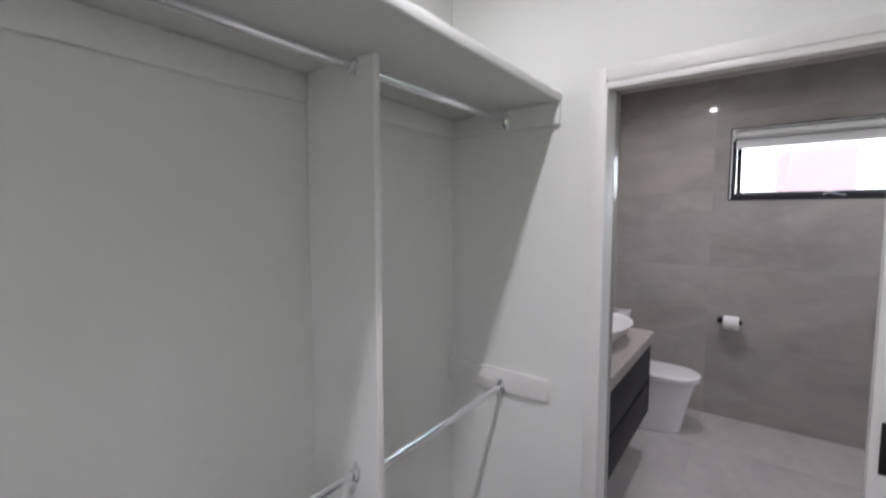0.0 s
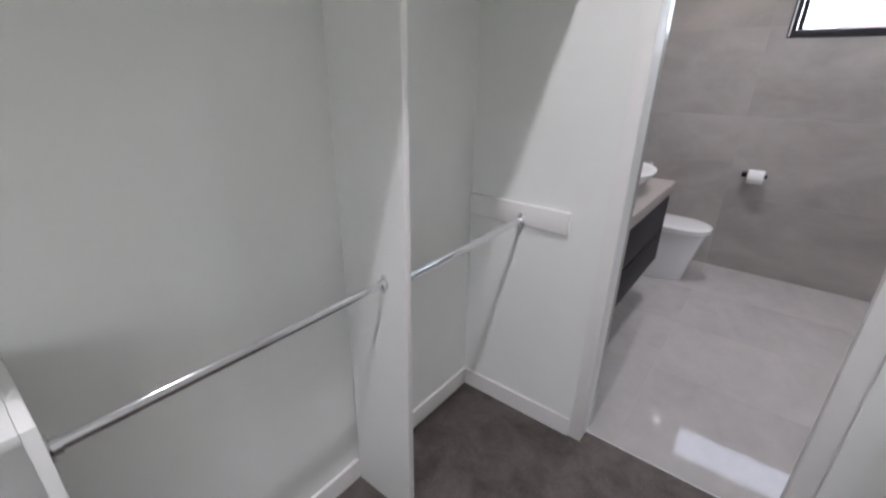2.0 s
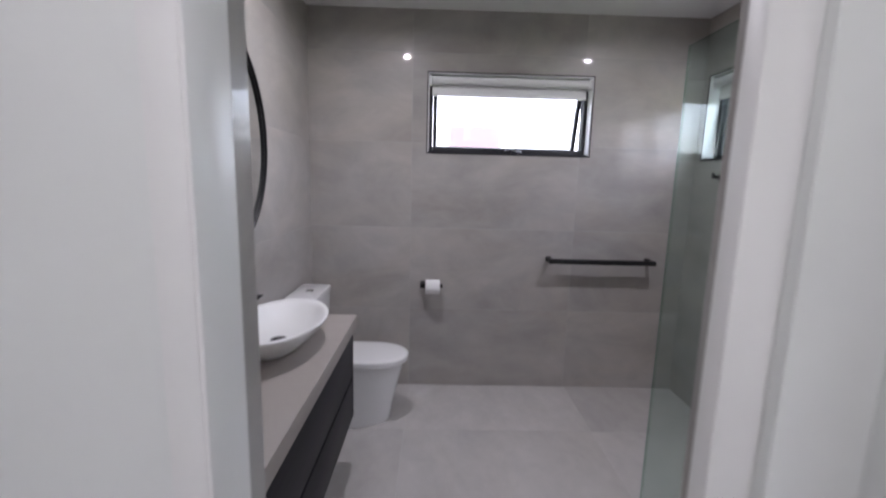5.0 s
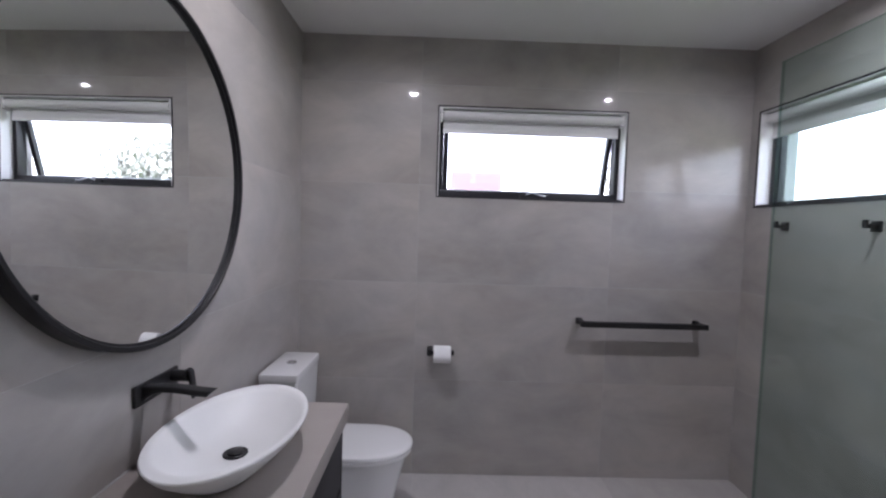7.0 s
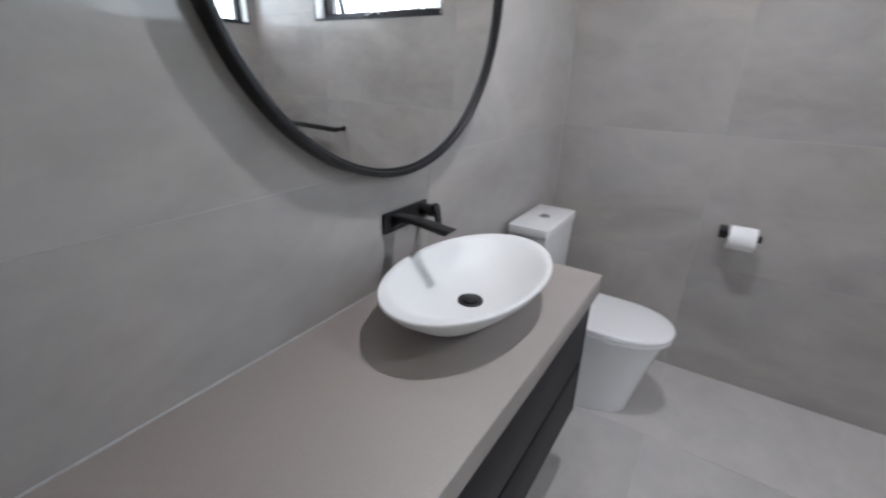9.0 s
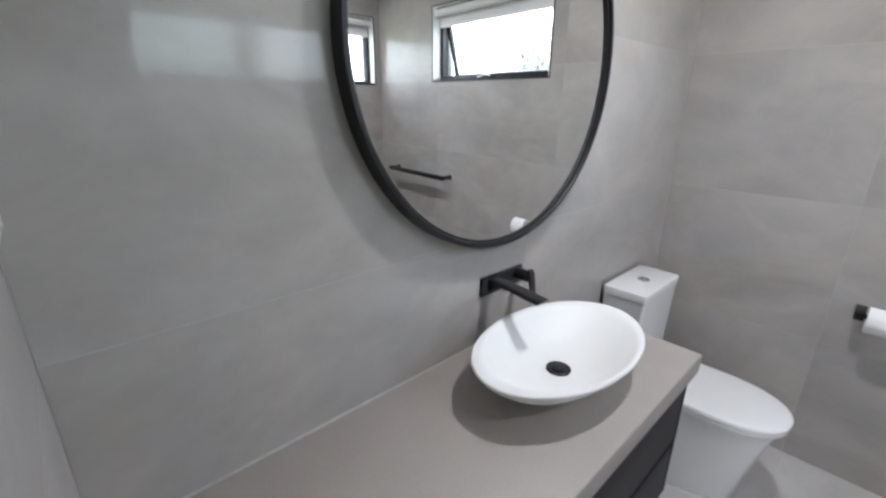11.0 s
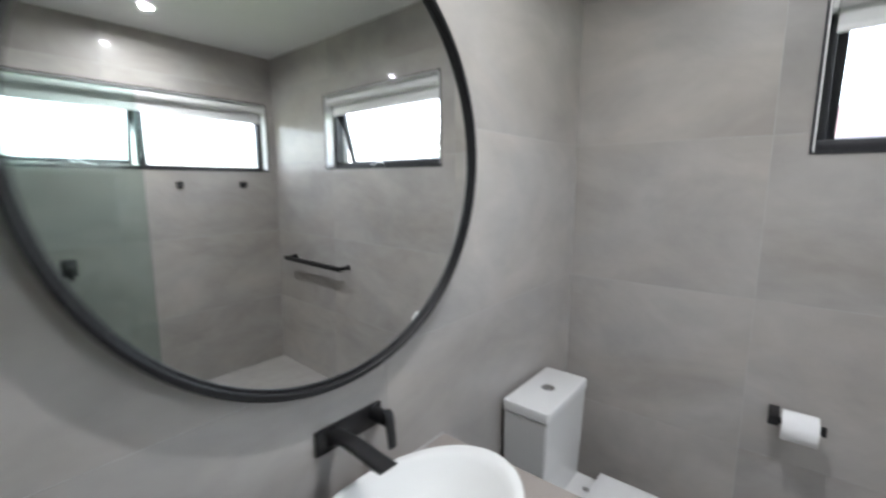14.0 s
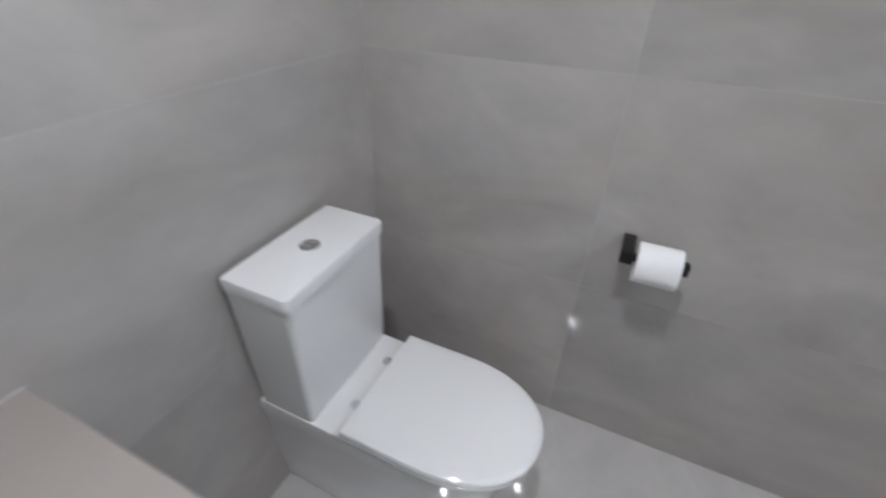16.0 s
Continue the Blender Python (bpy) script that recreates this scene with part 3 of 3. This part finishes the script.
# ---- toilet ----
TY = 3.54
toilet = thing("toilet", "white back-to-wall toilet with closed seat and square cistern", "toilet", (0.35, TY, 0.0))
rings = [dshape(0.002, xf, TY, w, z, 24, st, 2.2) for z, xf, w, st in ((0.0, 0.628, 0.166, 0.36), (0.012, 0.632, 0.169, 0.36), (0.12, 0.650, 0.171, 0.38),
         (0.25, 0.680, 0.174, 0.41), (0.34, 0.704, 0.179, 0.44), (0.390, 0.716, 0.184, 0.46), (0.406, 0.713, 0.181, 0.46))]
part("pan", loft(bmesh.new(), rings), M_CERAMIC, toilet)
part("seat", loft(bmesh.new(), [dshape(x0, xf, TY, w, z, 24, 0.42, 2.25) for z, x0, xf, w in ((0.4085, 0.283, 0.735, 0.181), (0.412, 0.279, 0.741, 0.185),
     (0.422, 0.278, 0.743, 0.186), (0.4265, 0.281, 0.739, 0.183))]), M_PLASTIC, toilet, "white plastic seat")
lid = part("seat_lid", loft(bmesh.new(), [dshape(x0, xf, TY, w, z, 24, 0.42, 2.25) for z, x0, xf, w in ((0.4275, 0.281, 0.740, 0.183), (0.430, 0.277, 0.745, 0.187),
     (0.442, 0.276, 0.746, 0.188), (0.449, 0.279, 0.741, 0.184), (0.453, 0.287, 0.728, 0.174), (0.4555, 0.313, 0.700, 0.150), (0.4585, 0.36, 0.645, 0.105), (0.4598, 0.42, 0.575, 0.05))]), M_CERAMIC, toilet, "closed glossy white lid")
for s in (-1, 1):
    part("hinge", rod(bmesh.new(), (0.256, TY + s * 0.085, 0.407), (0.256, TY + s * 0.085, 0.421), 0.014, 20), M_CHROME, toilet, "chrome seat hinge cap")
bm = boxed((0.003, TY - 0.1815, 0.405), (0.282, TY + 0.1815, 0.412), 0.003)
part("deck", bm, M_CERAMIC, toilet)
bm = bmesh.new()


def rrect(x0, x1, y0, y1, z, r):
    out = []
    for cx, cy, a0 in ((x1 - r, y1 - r, 0), (x0 + 0.004, y1 - 0.004, 90), (x0 + 0.004, y0 + 0.004, 180), (x1 - r, y0 + r, 270)):
        q = r if cx > (x0 + x1) / 2 else 0.004
        for i in range(7):
            a = radians(a0 + 15 * i)
            out.append((cx + q * math.cos(a), cy + q * math.sin(a), z))
    return out


loft(bm, [rrect(0.020, x1, TY - w, TY + w, z, 0.014) for z, x1, w in ((0.4105, 0.184, 0.179), (0.60, 0.192, 0.182), (0.808, 0.199, 0.185))])
part("cistern", bm, M_CERAMIC, toilet)
bm = bmesh.new()
loft(bm, [rrect(0.018, x1, TY - w, TY + w, z, 0.014) for z, x1, w in ((0.8105, 0.201, 0.186), (0.812, 0.203, 0.188), (0.844, 0.204, 0.189), (0.8485, 0.202, 0.187), (0.850, 0.198, 0.183))])
clid = part("cistern_lid", bm, M_CERAMIC, toilet)
bm = bmesh.new()
loft(bm, [ellipse(0.112, TY, z, r, r, 36) for z, r in ((0.849, 0.026), (0.8525, 0.026), (0.8535, 0.024))])
btn = part("flush_plate", bm, M_CHROME, clid, "chrome dual flush button")
for s in (-1, 1):
    part("button", boxed((0.096, TY + s * 0.0095 - 0.0082, 0.8528), (0.128, TY + s * 0.0095 + 0.0082, 0.8555), 0.004, 3), M_CHROME, btn)

# ---- north wall accessories ----
holder = thing("toilet_roll_holder", "matt black toilet roll holder on the tiled wall", "roll holder", (0.83, NORTH, 0.822))
part("wall_block", boxed((0.804, 3.898, 0.793), (0.837, 3.9995, 0.827), 0.002), M_BLACK, holder)
part("bar", boxed((0.832, 3.903, 0.802), (0.964, 3.921, 0.820), 0.002), M_BLACK, holder)
part("end_stop", boxed((0.952, 3.898, 0.797), (0.966, 3.926, 0.825), 0.002), M_BLACK, holder)
roll = thing("toilet_roll", "full roll of white toilet paper on the holder", "toilet paper", (0.90, 3.912, 0.80))
bm = bmesh.new()
loft(bm, [[(x, 3.912 + r * math.cos(a), 0.801 + r * math.sin(a)) for a in [2 * math.pi * i / 40 for i in range(40)]]
          for x, r in ((0.844, 0.022), (0.843, 0.051), (0.845, 0.053), (0.944, 0.053), (0.946, 0.051), (0.945, 0.022))], False, False)
part("paper", bm, M_PAPER, roll)
bm = bmesh.new()
loft(bm, [[(x, 3.912 + r * math.cos(a), 0.801 + r * math.sin(a)) for a in [2 * math.pi * i / 32 for i in range(32)]]
          for x, r in ((0.8445, 0.0218), (0.9445, 0.0218), (0.9445, 0.0205), (0.8445, 0.0205), (0.8445, 0.0218))], False, False)
part("core", bm, M_CARD, roll, "brown cardboard core")

towel = thing("towel_rail", "matt black square-section towel rail on the tiled wall", "towel rail", (2.12, NORTH, 1.012))
part("bar", boxed((1.732, 3.888, 0.995), (2.508, 3.921, 1.028), 0.003), M_BLACK, towel)
for x in (1.738, 2.478):
    part("bracket", boxed((x, 3.920, 0.999), (x + 0.026, 3.998, 1.025), 0.002), M_BLACK, towel)
    part("wall_plate", boxed((x - 0.008, 3.992, 0.992), (x + 0.032, 3.9995, 1.032), 0.002), M_BLACK, towel)


def robe_hook(y, z):
    h = thing("robe_hook", "matt black square robe hook on the shower wall", "hook", (EAST, y, z), "robe hooks in the shower")
    part("wall_plate", boxed((EAST - 0.009, y - 0.024, z - 0.024), (EAST - 0.0005, y + 0.024, z + 0.024), 0.002), M_BLACK, h)
    part("arm", boxed((EAST - 0.055, y - 0.010, z - 0.010), (EAST - 0.008, y + 0.010, z + 0.010), 0.002), M_BLACK, h)
    part("upturn", boxed((EAST - 0.062, y - 0.010, z - 0.010), (EAST - 0.050, y + 0.010, z + 0.028), 0.002), M_BLACK, h)


robe_hook(3.69, 1.635)
robe_hook(3.20, 1.635)

# ---- shower screen ----
screen = thing("shower_screen", "frameless fixed glass shower panel, faintly green", "shower screen", (GLASS_X, 2.2, 0.0))
pane = part("glass_panel", boxed((GLASS_X, SOUTH + 0.004, 0.004), (GLASS_X + 0.010, GLASS_Y - 0.001, GLASS_Z - 0.001)), M_SCREEN, screen, smooth=False)
pane.visible_shadow = False
part("glass_edge", boxed((GLASS_X, GLASS_Y - 0.001, 0.004), (GLASS_X + 0.010, GLASS_Y + 0.0005, GLASS_Z)), M_EDGE, screen, "bright ground glass edge")
part("glass_edge", boxed((GLASS_X, SOUTH + 0.004, GLASS_Z - 0.001), (GLASS_X + 0.010, GLASS_Y - 0.001, GLASS_Z + 0.0005)), M_EDGE, screen, "bright ground glass edge")
part("wall_channel", boxed((GLASS_X - 0.006, SOUTH + 0.0005, 0.003), (GLASS_X + 0.016, SOUTH + 0.0035, GLASS_Z)), M_BLACK, screen)
part("floor_channel", boxed((GLASS_X - 0.004, SOUTH + 0.004, 0.0005), (GLASS_X + 0.014, GLASS_Y, 0.0038)), M_BLACK, screen)


# ---- windows ----
def window(name, axis, wall, hole, sashes, mullion, label, out=1, rail=0.044):
    """An aluminium window set at the outer end of its reveal; sashes: (u0, u1, open degrees)."""
    u0, u1, v0, v1 = hole
    w = tagged(new(name), label, "window", kind="structure")

    def at(u, d, v):
        return (u, wall + out * d, v) if axis == "y" else (wall + out * d, u, v)

    def bx(ua, ub, da, db, va, vb, bevel=0.0015):
        a, b = at(ua, da, va), at(ub, db, vb)
        return boxed([min(p, q) for p, q in zip(a, b)], [max(p, q) for p, q in zip(a, b)], bevel)

    f0, f1, fw = 0.080, 0.150, 0.032
    part("window_frame", bx(u0, u1, f0, f1, v0, v0 + rail), M_ALU, w, "black aluminium bottom rail")
    part("window_frame", bx(u0, u1, f0, f1, v1 - fw, v1), M_ALU, w)
    part("window_frame", bx(u0, u0 + fw, f0, f1, v0 + rail, v1 - fw), M_ALU, w)
    part("window_frame", bx(u1 - fw, u1, f0, f1, v0 + rail, v1 - fw), M_ALU, w)
    if mullion:
        part("mullion", bx(mullion - 0.025, mullion + 0.025, f0, f1, v0 + rail, v1 - fw), M_ALU, w)
    for side in ((u0 - 0.009, u0 - 0.0005, v0 - 0.009, v1 + 0.009), (u1 + 0.0005, u1 + 0.009, v0 - 0.009, v1 + 0.009)):
        part("tile_trim", bx(side[0], side[1], -0.0035, 0.0085, side[2], side[3], 0.0), M_ALU, w, "black tile edge trim")
    part("tile_trim", bx(u0 - 0.0005, u1 + 0.0005, -0.0035, 0.0085, v1 + 0.0005, v1 + 0.009, 0.0), M_ALU, w)
    part("tile_trim", bx(u0 - 0.0005, u1 + 0.0005, -0.0035, 0.0085, v0 - 0.009, v0 - 0.0005, 0.0), M_ALU, w)
    lin = M_PLASTIC
    part("reveal_lining", bx(u0, u0 + 0.006, 0.0, f0, v0, v1, 0.0), lin, w, "white reveal lining")
    part("reveal_lining", bx(u1 - 0.006, u1, 0.0, f0, v0, v1, 0.0), lin, w)
    part("reveal_lining", bx(u0 + 0.006, u1 - 0.006, 0.0, f0, v1 - 0.006, v1, 0.0), lin, w)
    part("window_sill", bx(u0 + 0.006, u1 - 0.006, 0.0, f0, v0, v0 + 0.008, 0.0), M_ALU, w, "black sill")
    for a, b, deg in sashes:
        sw, t0, t1 = 0.030 if deg else 0.006, f0 + 0.022, f0 + 0.056
        lo, hi = v0 + (0.020 if deg else rail + 0.002), v1 - fw - 0.003
        sash = new("sash")
        sash.parent = w
        piv = Vector(at(0, t1, hi))
        if axis == "y":
            piv.x = 0
            rot = Matrix.Rotation(radians(deg), 4, "X")
        else:
            piv.y = 0
            rot = Matrix.Rotation(-radians(deg), 4, "Y")
        turn = Matrix.Translation(piv) @ rot @ Matrix.Translation(-piv)
        if deg == 0:
            turn = Matrix.Identity(4)
        for nm, mt, q in (("sash_rail", M_ALU, (a, b, lo, lo + sw)), ("sash_rail", M_ALU, (a, b, hi - sw, hi)), ("sash_stile", M_ALU, (a, a + sw, lo + sw, hi - sw)),
                          ("sash_stile", M_ALU, (b - sw, b, lo + sw, hi - sw)), ("glass_pane", M_PANE, (a + sw, b - sw, lo + sw, hi - sw))):
            thin = nm == "glass_pane"
            bmx = bx(q[0], q[1], t0 + (0.014 if thin else 0), t0 + (0.018 if thin else t1 - t0), q[2], q[3], 0.0 if thin else 0.0015)
            bmesh.ops.transform(bmx, matrix=turn, verts=bmx.verts)
            o = part(nm, bmx, mt, sash, smooth=False)
            if thin:
                o.visible_shadow = False
        if deg:
            mid = (a + b) / 2
            part("winder_box", bx(mid - 0.055, mid + 0.03, f0 - 0.022, f0 - 0.001, v0 + 0.010, v0 + 0.032, 0.003), M_ALU, w, "black chain winder")
            wb = bmesh.new()
            tube(wb, [at(mid - 0.02, f0 - 0.03, v0 + 0.026), at(mid + 0.02, f0 - 0.036, v0 + 0.040), at(mid + 0.075, f0 - 0.038, v0 + 0.022), at(mid + 0.105, f0 - 0.038, v0 + 0.020)], 0.005, 8)
            part("winder_handle", wb, M_SILVER, w)
            cb = bmesh.new()
            drop = math.sin(radians(deg)) * (hi - lo)
            tube(cb, [at(mid, f0 + 0.02, v0 + 0.034), at(mid, f0 + 0.03 + drop, lo + 0.03)], 0.004, 6)
            part("winder_chain", cb, M_SILVER, w)
    return w, at, bx


def roller_blind(axis, wall, hole, bottom, label):
    u0, u1, v0, v1 = hole
    b = thing("roller_blind", label, "blind", ((u0 + u1) / 2, wall + 0.04, v1 - 0.05) if axis == "y" else (wall + 0.04, (u0 + u1) / 2, v1 - 0.05))

    def at(u, d, v):
        return (u, wall + d, v) if axis == "y" else (wall + d, u, v)

    a, c = u0 + 0.026, u1 - 0.026
    part("roller_tube", rod(bmesh.new(), at(a, 0.036, v1 - 0.042), at(c, 0.036, v1 - 0.042), 0.028, 32), M_BLIND, b)
    part("fabric", boxed([min(p, q) for p, q in zip(at(a, 0.060, bottom), at(c, 0.062, v1 - 0.042))],
                         [max(p, q) for p, q in zip(at(a, 0.060, bottom), at(c, 0.062, v1 - 0.042))]), M_BLIND, b)
    part("bottom_bar", boxed([min(p, q) for p, q in zip(at(a, 0.054, bottom - 0.004), at(c, 0.066, bottom + 0.018))],
                             [max(p, q) for p, q in zip(at(a, 0.054, bottom - 0.004), at(c, 0.066, bottom + 0.018))], 0.004, 3), M_PLASTIC, b)
    for u in (a - 0.018, c + 0.003):
        part("bracket", boxed([min(p, q) for p, q in zip(at(u, 0.012, v1 - 0.078), at(u + 0.015, 0.072, v1 - 0.007))],
                              [max(p, q) for p, q in zip(at(u, 0.012, v1 - 0.078), at(u + 0.015, 0.072, v1 - 0.007))], 0.002), M_PLASTIC, b)


window("window_1", "y", NORTH, WIN_N, [(WIN_N[0] + 0.034, WIN_N[1] - 0.034, 15)], None, "black aluminium awning window, wound open")
roller_blind("y", NORTH, WIN_N, 2.165, "white roller blind rolled almost fully up")
window("window_2", "x", EAST, WIN_E, [(WIN_E[0] + 0.034, 2.975, 15), (3.027, WIN_E[1] - 0.034, 0)], 3.00, "wide black aluminium window, one half wound open",
       rail=0.022)
# added behind the camera to brighten the closet; no such window is known
window("window_fill", "y", CLOSET_S, WIN_FILL, [], None, "unseen window added in the closet end wall for fill daylight", -1)
roller_blind("x", EAST, WIN_E, 2.165, "wide white roller blind rolled almost fully up")

# ---- ceiling heater and fan ----
FX, FY = 1.30, 3.25
fan = thing("heat_lamp_fan", "white ceiling exhaust fan with four round heat lamps", "ceiling fan", (FX, FY, HEIGHT - 0.03))
part("fascia", boxed((FX - 0.20, FY - 0.17, HEIGHT - 0.024), (FX + 0.20, FY + 0.17, HEIGHT - 0.0005), 0.010, 3), M_PLASTIC, fan)
for sx in (-1, 1):
    for sy in (-1, 1):
        x, y = FX + sx * 0.098, FY + sy * 0.086
        bm = bmesh.new()
        loft(bm, [ellipse(x, y, z, r, r, 28) for z, r in ((HEIGHT - 0.0245, 0.076), (HEIGHT - 0.036, 0.073), (HEIGHT - 0.048, 0.058), (HEIGHT - 0.055, 0.032), (HEIGHT - 0.057, 0.006))])
        hl = part("heat_lamp", bm, M_REFLECTOR, fan, "round silvered heat lamp, off")
        bm = tube(bmesh.new(), [(x + 0.079 * math.cos(2 * math.pi * i / 28), y + 0.079 * math.sin(2 * math.pi * i / 28), HEIGHT - 0.027) for i in range(28)], 0.006, 8, True)
        part("bezel", bm, M_GREY, hl)

# ---- switch plate on the door wall ----
plate = thing("switch_plate", "white wall switch plate with a black side and grey dial", "switch", (0.30, SOUTH, 1.515))
part("back_box", boxed((0.242, SOUTH + 0.0005, 1.487), (0.358, SOUTH + 0.021, 1.553), 0.002), M_BLACK, plate)
part("face", boxed((0.240, SOUTH + 0.021, 1.485), (0.360, SOUTH + 0.030, 1.555), 0.003), M_PLASTIC, plate)
part("dial", rod(bmesh.new(), (0.295, SOUTH + 0.030, 1.518), (0.295, SOUTH + 0.0318, 1.518), 0.025, 28), M_GREY, plate)

# ---- shower mixer ----
mix2 = thing("shower_mixer", "matt black rectangular shower mixer on the tiled wall", "tap", (EAST, 2.505, 1.09))
part("backplate", boxed((EAST - 0.010, 2.465, 1.036), (EAST - 0.0005, 2.545, 1.150), 0.003), M_BLACK, mix2)
part("cartridge", rod(bmesh.new(), (EAST - 0.05, 2.505, 1.09), (EAST - 0.010, 2.505, 1.09), 0.022, 28), M_BLACK, mix2)
part("lever", boxed((EAST - 0.062, 2.493, 1.020), (EAST - 0.048, 2.517, 1.105), 0.004, 3), M_BLACK, mix2)

# ---- outside the windows ----
house = thing("neighbour_building", "small pale pink rendered outbuilding behind the house", "building", (2.4, 20.0, -0.45))
part("wall", boxed((1.40, 18.0, -0.46), (3.35, 23.0, 3.72)), M_PINK, house)
part("roof", boxed((1.41, 18.01, 3.72), (3.34, 22.99, 3.76), 0.004), M_FENCE, house)


def tree(x, y, h, spread, seed):
    rnd = random.Random(seed)
    t = thing("tree", "leafy garden tree seen through the window", "tree", (x, y, -0.45), "trees outside")
    trunk = bmesh.new()
    tips = []
    rod(trunk, (x, y, -0.46), (x + 0.1, y, h * 0.4), 0.22, 10, 0.13)
    for i in range(9):
        a, f = rnd.uniform(0, 6.28), rnd.uniform(0.35, 0.6)
        p = Vector((x + 0.1, y, h * f * 0.66))
        q = p + Vector((math.cos(a) * spread * rnd.uniform(0.5, 0.8), math.sin(a) * spread * rnd.uniform(0.5, 0.8), h * rnd.uniform(0.2, 0.45)))
        rod(trunk, p, q, 0.08, 7, 0.025)
        tips.append(q)
    part("trunk", trunk, M_BARK, t)
    verts, faces = [], []
    for i in range(11000):
        c = rnd.choice(tips)
        d = Vector((rnd.gauss(0, 1), rnd.gauss(0, 1), rnd.gauss(0, 0.75))) * spread * 0.27
        o, n = c + d, Vector((rnd.gauss(0, 1), rnd.gauss(0, 1), rnd.gauss(0, 1))).normalized()
        s = n.orthogonal().normalized() * rnd.uniform(0.08, 0.17)
        w = n.cross(s)
        k = len(verts)
        verts += [o - s, o + w * 0.5, o + s, o - w * 0.5]
        faces.append((k, k + 1, k + 2, k + 3))
    me = bpy.data.meshes.new("crown")
    me.from_pydata([tuple(v) for v in verts], [], faces)
    me.materials.append(M_LEAF)
    ob = new("crown", me)
    ob.parent = t
    ob.location = (-x, -y, 0.45)
    tagged(ob, kind="stuff")


tree(10.2, 20.4, 5.4, 2.7, 3)
tree(14.0, 20.2, 3.5, 0.9, 9)
tree(46.0, 25.0, 3.4, 1.6, 5)

# ---- tiles: one object a piece ----
GAP = 0.0009
ROWS_V = [0.0, 0.612, 1.224, 1.830, 2.436, HEIGHT]


def tiling(parent, axis, pos, depth, u0, u1, joints, v0, v1, rows, holes, mat):
    us = [u0] + [j for j in joints if u0 < j < u1] + [u1]
    for a, b in zip(us, us[1:]):
        for c, d in zip(rows, rows[1:]):
            c, d = max(c, v0), min(d, v1)
            if d - c < 0.01 or any(h[0] <= a and b <= h[1] and h[2] <= c and d <= h[3] for h in holes):
                continue
            bm = wall_panel(axis, pos, a + GAP, b - GAP, c + GAP, d - GAP, depth, holes)
            if len(bm.faces):
                part("tile", bm, mat, parent, smooth=False)


def grow(h):
    return (h[0] - 0.0092, h[1] + 0.0092, h[2] - 0.0092, h[3] + 0.0092)


tiling(wall_north, "y", NORTH + T, -T, WEST, EAST, [0.724, 1.924], 0.0, HEIGHT, ROWS_V, [grow(WIN_N)], M_TILE)
tiling(wall_west, "x", WEST - T, T, SOUTH, NORTH, [2.767], 0.0, HEIGHT, ROWS_V, [], M_TILE)
tiling(wall_east, "x", EAST + T, -T, SOUTH, NORTH, [2.80], 0.0, HEIGHT, ROWS_V, [grow(WIN_E)], M_TILE)
tiling(wall_south, "y", SOUTH - T, T, WEST, EAST, [1.57], 0.0, HEIGHT, ROWS_V, [(DOOR_L - 0.02, DOOR_R, -1, DOOR_H + 0.03)], M_TILE)
tiling(floor, "z", -T, T, WEST, EAST, [0.735, 1.935], 0.0, NORTH, [THRESH + 0.008, 2.19, 2.79, 3.39, NORTH], [(-1, DOOR_L, 0, SOUTH), (DOOR_R, 9, 0, SOUTH)], M_FLOOR)
